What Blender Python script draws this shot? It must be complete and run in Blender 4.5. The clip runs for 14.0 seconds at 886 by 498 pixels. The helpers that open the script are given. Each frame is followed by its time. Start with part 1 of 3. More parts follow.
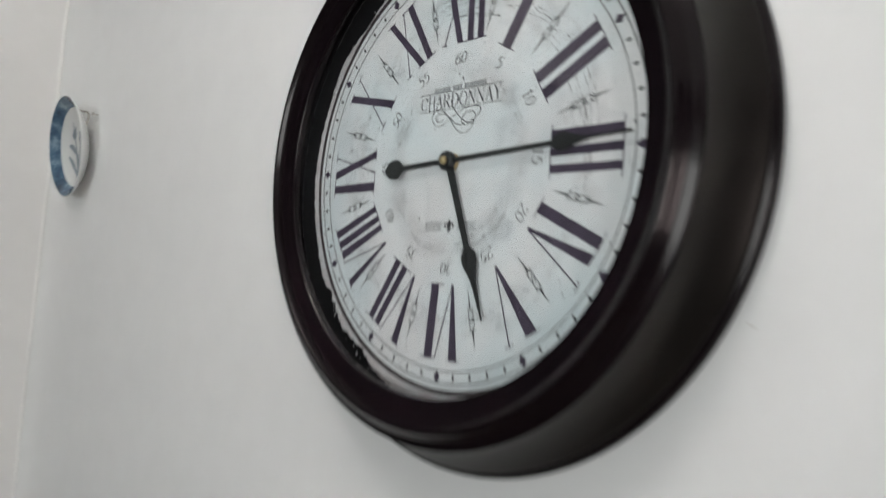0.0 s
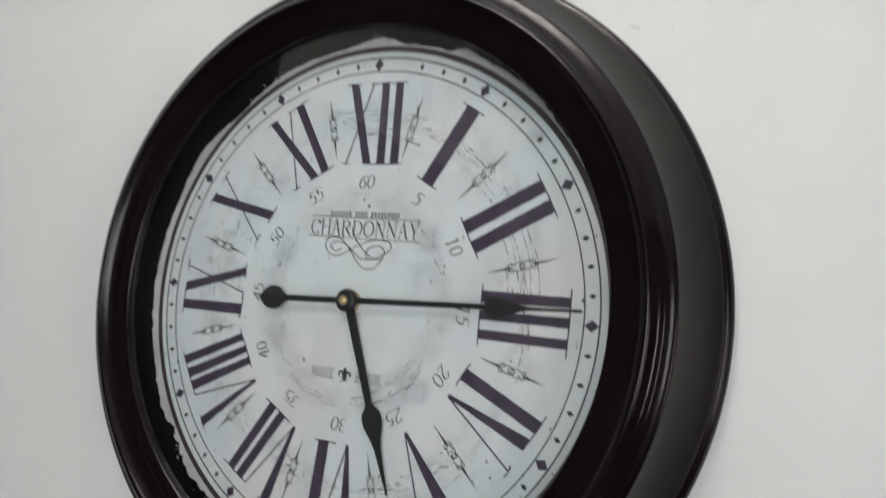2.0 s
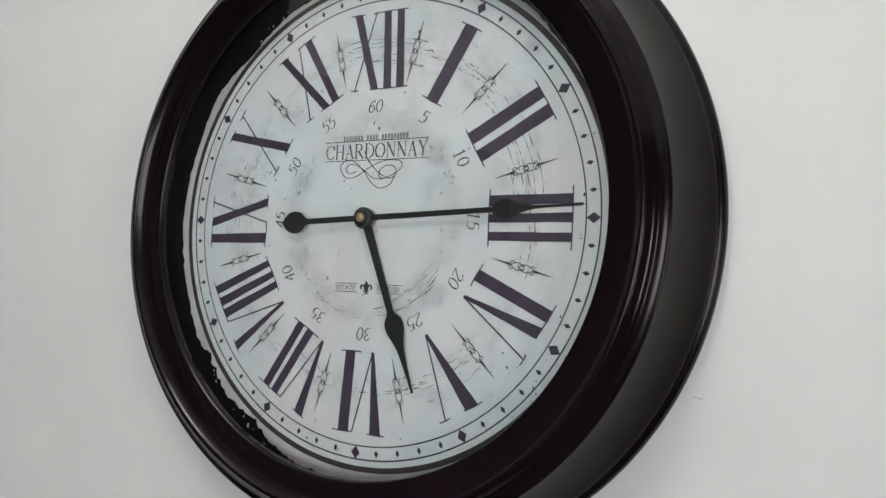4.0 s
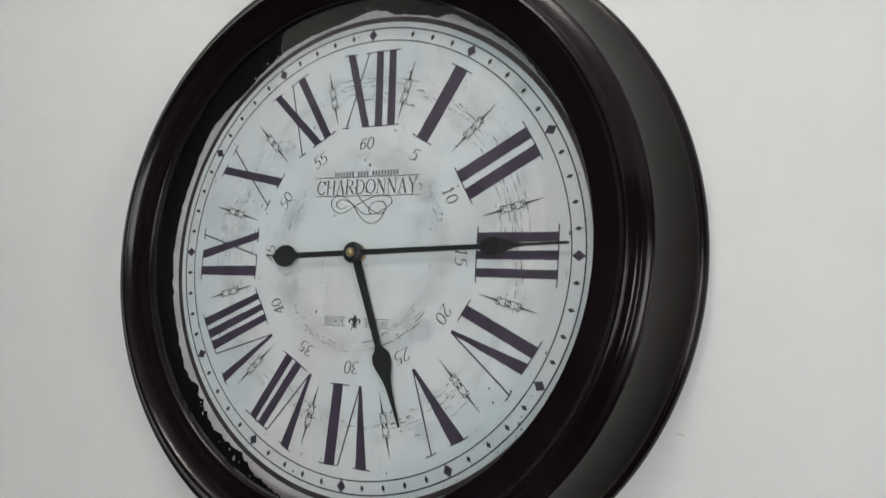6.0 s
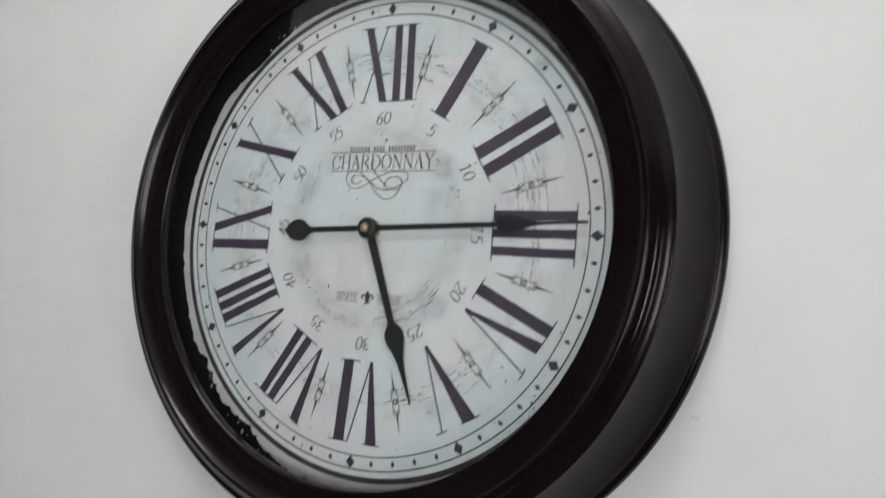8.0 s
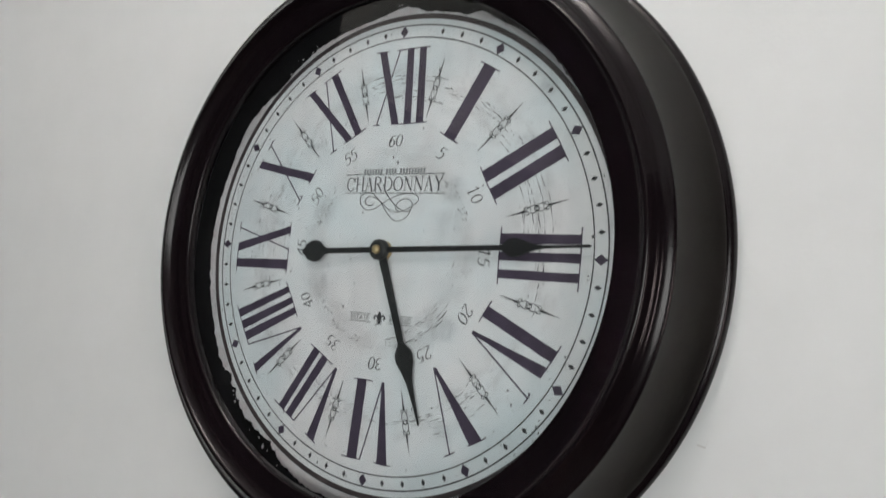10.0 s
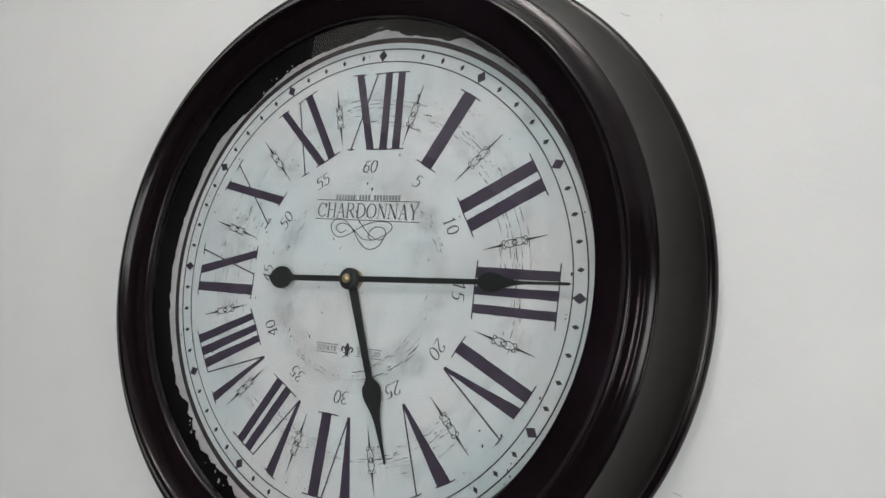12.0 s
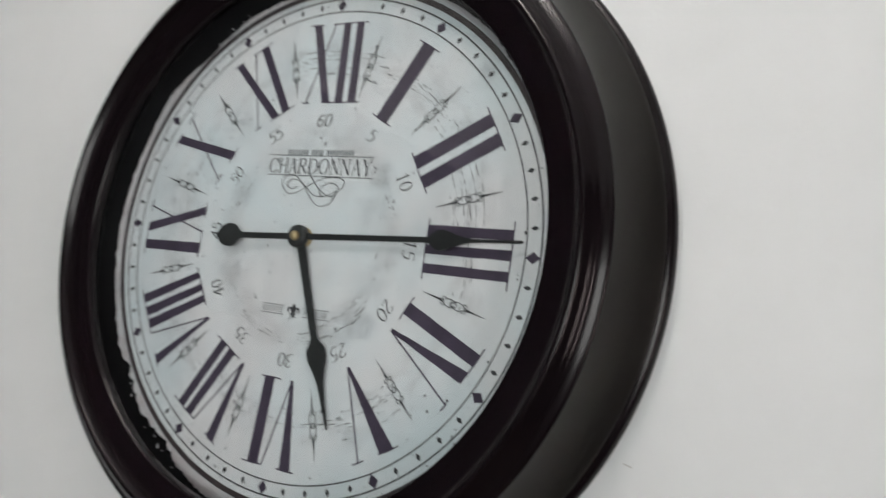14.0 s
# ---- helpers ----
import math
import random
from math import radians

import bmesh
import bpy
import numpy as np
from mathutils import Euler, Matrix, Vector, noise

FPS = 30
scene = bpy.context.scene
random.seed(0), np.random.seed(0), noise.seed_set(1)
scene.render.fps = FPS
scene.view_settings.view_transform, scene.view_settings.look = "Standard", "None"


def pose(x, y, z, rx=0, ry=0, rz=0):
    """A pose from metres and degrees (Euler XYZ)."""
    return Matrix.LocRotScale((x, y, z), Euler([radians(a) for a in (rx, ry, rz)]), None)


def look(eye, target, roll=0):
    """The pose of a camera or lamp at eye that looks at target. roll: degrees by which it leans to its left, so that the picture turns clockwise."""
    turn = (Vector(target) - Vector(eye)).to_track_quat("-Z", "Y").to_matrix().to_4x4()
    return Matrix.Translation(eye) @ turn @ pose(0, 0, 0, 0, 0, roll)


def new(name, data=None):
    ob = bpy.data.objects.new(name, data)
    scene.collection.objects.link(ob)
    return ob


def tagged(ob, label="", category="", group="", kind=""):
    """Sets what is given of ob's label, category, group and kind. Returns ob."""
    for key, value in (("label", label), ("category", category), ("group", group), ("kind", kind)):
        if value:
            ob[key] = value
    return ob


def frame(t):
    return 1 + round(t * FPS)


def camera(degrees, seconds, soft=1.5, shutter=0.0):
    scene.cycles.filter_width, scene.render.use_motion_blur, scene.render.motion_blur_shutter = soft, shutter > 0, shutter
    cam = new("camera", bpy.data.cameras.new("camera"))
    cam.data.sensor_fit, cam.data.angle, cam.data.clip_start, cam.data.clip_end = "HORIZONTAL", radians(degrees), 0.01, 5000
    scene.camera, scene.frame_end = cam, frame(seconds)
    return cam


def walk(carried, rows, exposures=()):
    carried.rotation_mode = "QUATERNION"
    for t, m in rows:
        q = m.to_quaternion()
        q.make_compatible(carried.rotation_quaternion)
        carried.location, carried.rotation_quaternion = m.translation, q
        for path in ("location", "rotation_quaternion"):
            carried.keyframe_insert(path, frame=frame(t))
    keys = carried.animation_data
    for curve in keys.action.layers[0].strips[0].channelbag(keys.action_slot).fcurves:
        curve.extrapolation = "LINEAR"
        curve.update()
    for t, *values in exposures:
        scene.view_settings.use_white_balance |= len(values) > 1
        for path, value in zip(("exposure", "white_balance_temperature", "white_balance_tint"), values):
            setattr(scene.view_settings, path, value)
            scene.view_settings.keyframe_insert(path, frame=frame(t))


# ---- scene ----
cam = camera(62.9, 14.0, soft=1.5, shutter=0.8)
PATH = [
    (0, (0.401, -0.42, 1.715), (-1.035, 0.971, 1.777), 5.4),
    (0.1, (0.38, -0.411, 1.723), (-1.044, 0.992, 1.795), 6.1),
    (0.2, (0.361, -0.429, 1.73), (-0.981, 1.053, 1.805), 5.5),
    (0.5, (0.326, -0.418, 1.752), (-0.894, 1.165, 1.794), 6.6),
    (1, (0.292, -0.416, 1.768), (-0.768, 1.277, 1.872), 6.3),
    (1.4, (0.264, -0.418, 1.791), (-0.698, 1.33, 1.928), 7.1),
    (1.5, (0.265, -0.423, 1.792), (-0.688, 1.329, 1.94), 7.4),
    (1.6, (0.261, -0.427, 1.793), (-0.658, 1.343, 1.941), 7.4),
    (2, (0.272, -0.445, 1.806), (-0.624, 1.337, 1.957), 7.7),
    (2.1, (0.271, -0.452, 1.81), (-0.634, 1.324, 1.975), 7.6),
    (2.5, (0.28, -0.478, 1.796), (-0.646, 1.282, 2.006), 7.6),
    (2.9, (0.288, -0.482, 1.78), (-0.594, 1.305, 1.958), 5.6),
    (3, (0.287, -0.475, 1.779), (-0.582, 1.32, 1.929), 4.6),
    (3.2, (0.291, -0.463, 1.77), (-0.646, 1.301, 1.861), 4.2),
    (5.3, (0.293, -0.464, 1.754), (-0.631, 1.306, 1.88), 5.0),
    (5.5, (0.291, -0.466, 1.757), (-0.598, 1.32, 1.902), 5.0),
    (6, (0.296, -0.471, 1.761), (-0.615, 1.3, 1.941), 4.9),
    (6.5, (0.303, -0.476, 1.786), (-0.627, 1.285, 1.972), 5.4),
    (7, (0.309, -0.478, 1.798), (-0.642, 1.27, 1.996), 6.3),
    (7.4, (0.3, -0.485, 1.79), (-0.575, 1.301, 1.995), 5.1),
    (7.5, (0.292, -0.488, 1.78), (-0.559, 1.311, 1.977), 5.3),
    (7.9, (0.29, -0.47, 1.76), (-0.627, 1.301, 1.903), 6.4),
    (8, (0.286, -0.471, 1.754), (-0.627, 1.303, 1.897), 6.4),
    (8.2, (0.284, -0.456, 1.747), (-0.655, 1.306, 1.865), 6.6),
    (10.3, (0.323, -0.459, 1.784), (-0.755, 1.221, 1.92), 6.5),
    (10.5, (0.326, -0.452, 1.791), (-0.765, 1.216, 1.962), 6.8),
    (10.6, (0.327, -0.454, 1.792), (-0.753, 1.218, 1.996), 7.0),
    (11, (0.317, -0.457, 1.791), (-0.682, 1.264, 1.995), 7.0),
    (11.5, (0.309, -0.448, 1.787), (-0.678, 1.281, 1.98), 7.5),
    (12, (0.303, -0.449, 1.782), (-0.673, 1.287, 1.97), 8.1),
    (12.5, (0.312, -0.448, 1.78), (-0.692, 1.272, 1.966), 8.3),
    (13, (0.314, -0.448, 1.779), (-0.68, 1.28, 1.941), 8.1),
    (13.4, (0.309, -0.442, 1.773), (-0.724, 1.266, 1.892), 8.4),
    (13.5, (0.308, -0.446, 1.773), (-0.756, 1.244, 1.881), 8.4),
    (13.6, (0.312, -0.438, 1.764), (-0.776, 1.235, 1.904), 9.2),
    (13.9, (0.318, -0.415, 1.764), (-0.669, 1.315, 1.948), 9.9),
    (14, (0.316, -0.414, 1.764), (-0.637, 1.335, 1.946), 9.8),
]
walk(cam, [(t, look(eye, target, roll)) for t, eye, target, roll in PATH],
     exposures=[(0, 0.06), (0.5, 0.14), (1.0, 0.14), (1.5, 0.03), (2.5, -0.04), (3.0, -0.02), (5.5, 0.01), (6.0, -0.06), (7.0, -0.04), (7.5, -0.07), (8.0, -0.02), (10.5, -0.06), (13.0, -0.04), (14.0, -0.04)])


# ---- light ----
world = bpy.data.worlds.new("daylight")
scene.world = world
world.use_nodes = True
sky = world.node_tree.nodes.new("ShaderNodeTexSky")
sky.sky_type, sky.sun_disc = "NISHITA", False
sky.sun_elevation, sky.sun_rotation = radians(40), radians(70)
world.node_tree.links.new(sky.outputs["Color"], world.node_tree.nodes["Background"].inputs["Color"])
world.node_tree.nodes["Background"].inputs["Strength"].default_value = 0.08


def area_lamp(name, m, wide, high, watts, colour):
    data = bpy.data.lights.new(name, "AREA")
    data.shape, data.size, data.size_y, data.energy, data.color = "RECTANGLE", wide, high, watts, colour
    lamp = new(name, data)
    lamp.matrix_world = m
    return lamp


# daylight through the side window, an added fill in the wide rear window, and a warm globe under the ceiling
LAMP = Vector((-0.02, -0.86, 2.66))
area_lamp("side_window_daylight", pose(2.28, -1.35, 1.55, 0, 90, 0), 0.90, 0.24, 12, (1.0, 0.89, 0.885))
area_lamp("rear_fill_light", pose(1.20, -3.36, 1.70, 90, 0, 0), 1.60, 1.10, 45.5, (0.93, 1.0, 0.99))
globe = bpy.data.lights.new("ceiling_globe_light", "POINT")
globe.energy, globe.color, globe.shadow_soft_size = 9, (1.0, 0.965, 0.94), 0.14
new("ceiling_globe_light", globe).matrix_world = pose(*LAMP)
# added fill aimed upwards: brightens the ceiling for soft overhead light
area_lamp("ceiling_bounce_fill", pose(LAMP.x, LAMP.y, LAMP.z + 0.10, 180, 0, 0), 0.30, 0.30, 22, (1.0, 0.995, 0.97))


# ---- materials ----
def material(name, colour, rough=0.5, metal=0.0):
    mat = bpy.data.materials.new(name)
    mat.use_nodes = True
    b = mat.node_tree.nodes["Principled BSDF"]
    b.inputs["Base Color"].default_value = (*colour, 1)
    b.inputs["Roughness"].default_value = rough
    b.inputs["Metallic"].default_value = metal
    return mat


def node(mat, kind, **sets):
    n = mat.node_tree.nodes.new(kind)
    for key, value in sets.items():
        if key == "operation":
            n.operation = value
        elif key == "blend":
            n.data_type, n.blend_type = "RGBA", value
        else:
            n.inputs[key.replace("_", " ")].default_value = value
    return n


def link(mat, a, b):
    mat.node_tree.links.new(a, b)


def ramp(mat, source, stops):
    n = mat.node_tree.nodes.new("ShaderNodeValToRGB")
    while len(n.color_ramp.elements) < len(stops):
        n.color_ramp.elements.new(0.5)
    for e, (p, c) in zip(n.color_ramp.elements, stops):
        e.position = p
        e.color = (c, c, c, 1) if isinstance(c, (int, float)) else (*c, 1)
    link(mat, source, n.inputs["Fac"])
    return n.outputs["Color"]


def noisy(mat, scale, detail=4.0, rough=0.55, vector=None):
    n = node(mat, "ShaderNodeTexNoise", Scale=scale, Detail=detail, Roughness=rough)
    if vector is None:
        vector = node(mat, "ShaderNodeTexCoord").outputs["Object"]
    link(mat, vector, n.inputs["Vector"])
    return n.outputs["Fac"]


def mixed(mat, kind, fac, a, b):
    n = mat.node_tree.nodes.new("ShaderNodeMix")
    n.data_type, n.blend_type = "RGBA", kind
    for value, socket in ((fac, n.inputs["Factor"]), (a, n.inputs["A"]), (b, n.inputs["B"])):
        if value is None:
            continue
        if hasattr(value, "is_output"):
            link(mat, value, socket)
        elif isinstance(value, tuple):
            socket.default_value = (*value, 1)
        else:
            socket.default_value = value
    return n.outputs["Result"]


def maths(mat, op, a, b=None, c=None):
    n = mat.node_tree.nodes.new("ShaderNodeMath")
    n.operation = op
    for i, value in enumerate((a, b, c)):
        if value is None:
            continue
        if hasattr(value, "is_output"):
            link(mat, value, n.inputs[i])
        else:
            n.inputs[i].default_value = value
    return n.outputs["Value"]


def bump(mat, height, strength, distance):
    n = node(mat, "ShaderNodeBump", Strength=strength, Distance=distance)
    link(mat, height, n.inputs["Height"])
    link(mat, n.outputs["Normal"], mat.node_tree.nodes["Principled BSDF"].inputs["Normal"])


def shader(mat):
    return mat.node_tree.nodes["Principled BSDF"]


def painted_wall(name, colour, worn):
    mat = material(name, colour, 0.62)
    big = noisy(mat, 1.7, 3.0)
    small = noisy(mat, 22.0, 5.0)
    tone = mixed(mat, "MIX", ramp(mat, big, [(0.3, 0.0), (0.7, 1.0)]), colour, worn)
    tone = mixed(mat, "MULTIPLY", 0.10, tone, ramp(mat, small, [(0.35, 0.82), (0.6, 1.0)]))
    link(mat, tone, shader(mat).inputs["Base Color"])
    grain = maths(mat, "ADD", maths(mat, "MULTIPLY", noisy(mat, 340.0, 3.0), 0.35), noisy(mat, 38.0, 3.0))
    bump(mat, grain, 0.16, 0.0022)
    return mat


WALL = painted_wall("white_wall_paint", (0.83, 0.832, 0.825), (0.805, 0.81, 0.805))
# near black, so that glass and left rim mirror an unlit room
UNLIT_WALL = painted_wall("unlit_room_blue_black", (0.016, 0.017, 0.023), (0.012, 0.013, 0.018))
CEILING = painted_wall("white_ceiling_paint", (0.82, 0.82, 0.81), (0.79, 0.79, 0.785))

FLOOR = material("brown_floor", (0.16, 0.10, 0.065), 0.45)
link(FLOOR, mixed(FLOOR, "MIX", noisy(FLOOR, 6.0), (0.060, 0.038, 0.025), (0.095, 0.062, 0.042)), shader(FLOOR).inputs["Base Color"])

LACQUER = material("black_lacquer", (0.0050, 0.0030, 0.0040), 0.16)
shader(LACQUER).inputs["IOR"].default_value = 1.32
shader(LACQUER).inputs["Specular Tint"].default_value = (1.0, 0.93, 0.92, 1)
link(LACQUER, ramp(LACQUER, noisy(LACQUER, 60.0), [(0.3, 0.13), (0.7, 0.20)]), shader(LACQUER).inputs["Roughness"])
bump(LACQUER, noisy(LACQUER, 420.0, 2.0), 0.04, 0.0006)

SATIN = material("black_satin_lacquer", (0.0045, 0.0038, 0.0034), 0.36)
shader(SATIN).inputs["IOR"].default_value = 1.38
shader(SATIN).inputs["Specular Tint"].default_value = (1.0, 0.92, 0.86, 1)
link(SATIN, ramp(SATIN, noisy(SATIN, 45.0), [(0.3, 0.29), (0.7, 0.36)]), shader(SATIN).inputs["Roughness"])
bump(SATIN, noisy(SATIN, 420.0, 2.0), 0.05, 0.0006)

HAND = material("black_painted_metal", (0.014, 0.015, 0.015), 0.42)
BRASS = material("worn_brass", (0.55, 0.40, 0.20), 0.32, 1.0)
link(BRASS, mixed(BRASS, "MIX", noisy(BRASS, 500.0), (0.42, 0.30, 0.15), (0.70, 0.55, 0.32)), shader(BRASS).inputs["Base Color"])
INSIDE = material("black_inside", (0.012, 0.011, 0.012), 0.5)


def ink(name, colour, other):
    mat = material(name, colour, 0.6)
    tone = mixed(mat, "MIX", ramp(mat, noisy(mat, 70.0), [(0.35, 0.0), (0.7, 1.0)]), colour, other)
    link(mat, tone, shader(mat).inputs["Base Color"])
    return mat


GREY_INK = ink("worn_grey_ink", (0.085, 0.085, 0.090), (0.17, 0.17, 0.175))
PURPLE = ink("purple_black_ink", (0.050, 0.034, 0.061), (0.073, 0.053, 0.088))
BLACK_INK = ink("faded_black_ink", (0.030, 0.030, 0.033), (0.060, 0.060, 0.064))
BROWN = ink("brown_ink", (0.045, 0.032, 0.036), (0.085, 0.066, 0.066))
BORDER = ink("black_border_ink", (0.0045, 0.0040, 0.0042), (0.0075, 0.0065, 0.0068))

shader(BORDER).inputs["Specular IOR Level"].default_value = 0.08

# the printed paper of the dial: pale, with grey smudges, rings of fine cracks and specks
R = 0.165
PAPER = material("aged_dial_paper", (0.7, 0.76, 0.77), 0.62)
coords = node(PAPER, "ShaderNodeTexCoord").outputs["Object"]
split = node(PAPER, "ShaderNodeSeparateXYZ")
link(PAPER, coords, split.inputs["Vector"])
px, pz = split.outputs["X"], split.outputs["Z"]
rad = maths(PAPER, "DIVIDE", maths(PAPER, "SQRT", maths(PAPER, "ADD", maths(PAPER, "MULTIPLY", px, px), maths(PAPER, "MULTIPLY", pz, pz))), R)
ang = maths(PAPER, "ARCTAN2", px, pz)


def polar(around, outward):
    n = node(PAPER, "ShaderNodeCombineXYZ")
    link(PAPER, maths(PAPER, "MULTIPLY", ang, around), n.inputs["X"])
    link(PAPER, maths(PAPER, "MULTIPLY", rad, outward), n.inputs["Y"])
    return n.outputs["Vector"]


def band(middle, half, wobble):
    off = maths(PAPER, "ABSOLUTE", maths(PAPER, "SUBTRACT", maths(PAPER, "ADD", rad, wobble), middle))
    return ramp(PAPER, maths(PAPER, "DIVIDE", off, half), [(0.25, 1.0), (1.0, 0.0)])


wob = maths(PAPER, "MULTIPLY", maths(PAPER, "SUBTRACT", noisy(PAPER, 22.0, 2.0, vector=coords), 0.5), 0.22)
tone = mixed(PAPER, "MIX", ramp(PAPER, noisy(PAPER, 11.0, 4.0, 0.55, coords), [(0.36, 0.0), (0.64, 1.0)]), (0.795, 0.852, 0.880), (0.885, 0.860, 0.870))
cloud = ramp(PAPER, noisy(PAPER, 18.0, 5.0, 0.6, coords), [(0.47, 0.0), (0.72, 1.0)])
tone = mixed(PAPER, "MULTIPLY", maths(PAPER, "MULTIPLY", cloud, 0.34), tone, (0.66, 0.68, 0.69))
smear = ramp(PAPER, noisy(PAPER, 2.6, 5.0, 0.62, polar(1.6, 4.0)), [(0.32, 0.0), (0.62, 1.0)])
inner = maths(PAPER, "MULTIPLY", band(0.41, 0.085, maths(PAPER, "MULTIPLY", wob, 0.3)), smear)
tone = mixed(PAPER, "MULTIPLY", maths(PAPER, "MULTIPLY", inner, 0.44), tone, (0.58, 0.555, 0.55))
worn = maths(PAPER, "MULTIPLY", band(0.76, 0.13, wob), ramp(PAPER, noisy(PAPER, 3.0, 5.0, 0.6, polar(1.8, 5.0)), [(0.48, 0.0), (0.70, 1.0)]))
tone = mixed(PAPER, "MULTIPLY", maths(PAPER, "MULTIPLY", worn, 0.60), tone, (0.63, 0.60, 0.59))
# grey rubbed patches: place, reach and strength, in units of the dial's radius
blotch = ramp(PAPER, noisy(PAPER, 95.0, 6.0, 0.7, coords), [(0.36, 0.0), (0.60, 1.0)])
for u, v, reach, strength in ((-0.46, 0.49, 0.10, 0.55), (-0.53, -0.50, 0.10, 0.40), (0.52, 0.58, 0.13, 0.42), (0.64, 0.45, 0.08, 0.35), (0.37, -0.32, 0.060, 0.75), (-0.33, -0.15, 0.11, 0.42),
                              (0.30, 0.12, 0.10, 0.38), (0.34, 0.27, 0.07, 0.50), (-0.37, 0.17, 0.08, 0.45), (0.02, 0.77, 0.14, 0.36), (-0.74, 0.12, 0.16, 0.42), (-0.70, -0.14, 0.10, 0.30),
                              (0.73, 0.69, 0.055, 0.65), (-0.13, -0.73, 0.12, 0.34), (0.36, -0.72, 0.10, 0.28), (0.28, -0.33, 0.10, 0.40), (-0.20, -0.37, 0.10, 0.30), (0.16, 0.47, 0.08, 0.25), (-0.60, 0.32, 0.10, 0.30)):
    du, dv = maths(PAPER, "SUBTRACT", px, u * R), maths(PAPER, "SUBTRACT", pz, v * R)
    away = maths(PAPER, "SQRT", maths(PAPER, "ADD", maths(PAPER, "MULTIPLY", du, du), maths(PAPER, "MULTIPLY", dv, dv)))
    near = ramp(PAPER, maths(PAPER, "DIVIDE", away, reach * R), [(0.10, 1.0), (1.0, 0.0)])
    tone = mixed(PAPER, "MULTIPLY", maths(PAPER, "MULTIPLY", maths(PAPER, "MULTIPLY", near, blotch), strength), tone, (0.50, 0.51, 0.53))
cells = node(PAPER, "ShaderNodeTexVoronoi", Scale=62.0, Randomness=1.0)
link(PAPER, coords, cells.inputs["Vector"])
speck = maths(PAPER, "LESS_THAN", cells.outputs["Distance"], maths(PAPER, "MULTIPLY", maths(PAPER, "GREATER_THAN", noisy(PAPER, 30.0, 2.0, vector=coords), 0.50), 0.050))
tone = mixed(PAPER, "MIX", maths(PAPER, "MULTIPLY", speck, 0.8), tone, (0.10, 0.10, 0.105))
# the rim of the print is stained pinkish grey
stain = maths(PAPER, "MULTIPLY", maths(PAPER, "GREATER_THAN", rad, 1.085), ramp(PAPER, noisy(PAPER, 55.0, 5.0, vector=coords), [(0.3, 0.25), (0.7, 1.0)]))
tone = mixed(PAPER, "MULTIPLY", stain, tone, (0.72, 0.62, 0.62))
fine = ramp(PAPER, noisy(PAPER, 55.0, 6.0, 0.75, coords), [(0.30, 0.80), (0.52, 1.0)])
tone = mixed(PAPER, "MULTIPLY", 0.38, tone, fine)
grey = ramp(PAPER, noisy(PAPER, 320.0, 3.0, 0.6, coords), [(0.32, 0.72), (0.44, 1.0)])
tone = mixed(PAPER, "MULTIPLY", 0.38, tone, grey)
link(PAPER, tone, shader(PAPER).inputs["Base Color"])

# window glass: the front face mirrors as much as both faces of a pane would
GLASS = bpy.data.materials.new("clear_glass")
GLASS.use_nodes = True
GLASS.node_tree.nodes.remove(shader(GLASS))
clear = node(GLASS, "ShaderNodeBsdfTransparent", Color=(0.97, 0.985, 0.98, 1))
gloss = node(GLASS, "ShaderNodeBsdfGlossy", Color=(1, 1, 1, 1), Roughness=0.012)
fresnel = node(GLASS, "ShaderNodeFresnel", IOR=1.72)
blend = GLASS.node_tree.nodes.new("ShaderNodeMixShader")
link(GLASS, fresnel.outputs["Fac"], blend.inputs[0])
link(GLASS, clear.outputs["BSDF"], blend.inputs[1])
link(GLASS, gloss.outputs["BSDF"], blend.inputs[2])
link(GLASS, blend.outputs["Shader"], GLASS.node_tree.nodes["Material Output"].inputs["Surface"])
GLASS_BACK = bpy.data.materials.new("clear_glass_back")
GLASS_BACK.use_nodes = True
GLASS_BACK.node_tree.nodes.remove(shader(GLASS_BACK))
back = node(GLASS_BACK, "ShaderNodeBsdfTransparent", Color=(0.99, 1, 0.995, 1))
link(GLASS_BACK, back.outputs["BSDF"], GLASS_BACK.node_tree.nodes["Material Output"].inputs["Surface"])

PORCELAIN = material("white_porcelain", (0.66, 0.67, 0.65), 0.16)
link(PORCELAIN, mixed(PORCELAIN, "MIX", noisy(PORCELAIN, 40.0), (0.68, 0.69, 0.67), (0.60, 0.62, 0.62)), shader(PORCELAIN).inputs["Base Color"])
BLUE_GLAZE = material("blue_glaze", (0.09, 0.19, 0.33), 0.16)
link(BLUE_GLAZE, ramp(BLUE_GLAZE, noisy(BLUE_GLAZE, 26.0, 5.0, 0.65), [(0.34, (0.035, 0.055, 0.085)), (0.50, (0.07, 0.13, 0.20)), (0.66, (0.24, 0.33, 0.40))]), shader(BLUE_GLAZE).inputs["Base Color"])
BLUE_LINE = material("grey_blue_brushwork", (0.24, 0.28, 0.31), 0.2)
STEEL = material("dull_steel_wire", (0.35, 0.33, 0.30), 0.45, 1.0)
FRAME_WHITE = material("white_window_paint", (0.78, 0.78, 0.76), 0.35)
MARK = material("grey_scuff", (0.60, 0.58, 0.56), 0.7)


# ---- building helpers ----
def part(name, bm, mat, parent=None, label="", smooth=False):
    """One bmesh as one mesh object, under a thing or a part."""
    me = bpy.data.meshes.new(name)
    bm.to_mesh(me)
    bm.free()
    for m in mat if isinstance(mat, tuple) else (mat,):
        me.materials.append(m)
    if smooth:
        me.polygons.foreach_set("use_smooth", [True] * len(me.polygons))
    ob = new(name, me)
    ob.parent = parent
    if label:
        tagged(ob, label)
    return ob


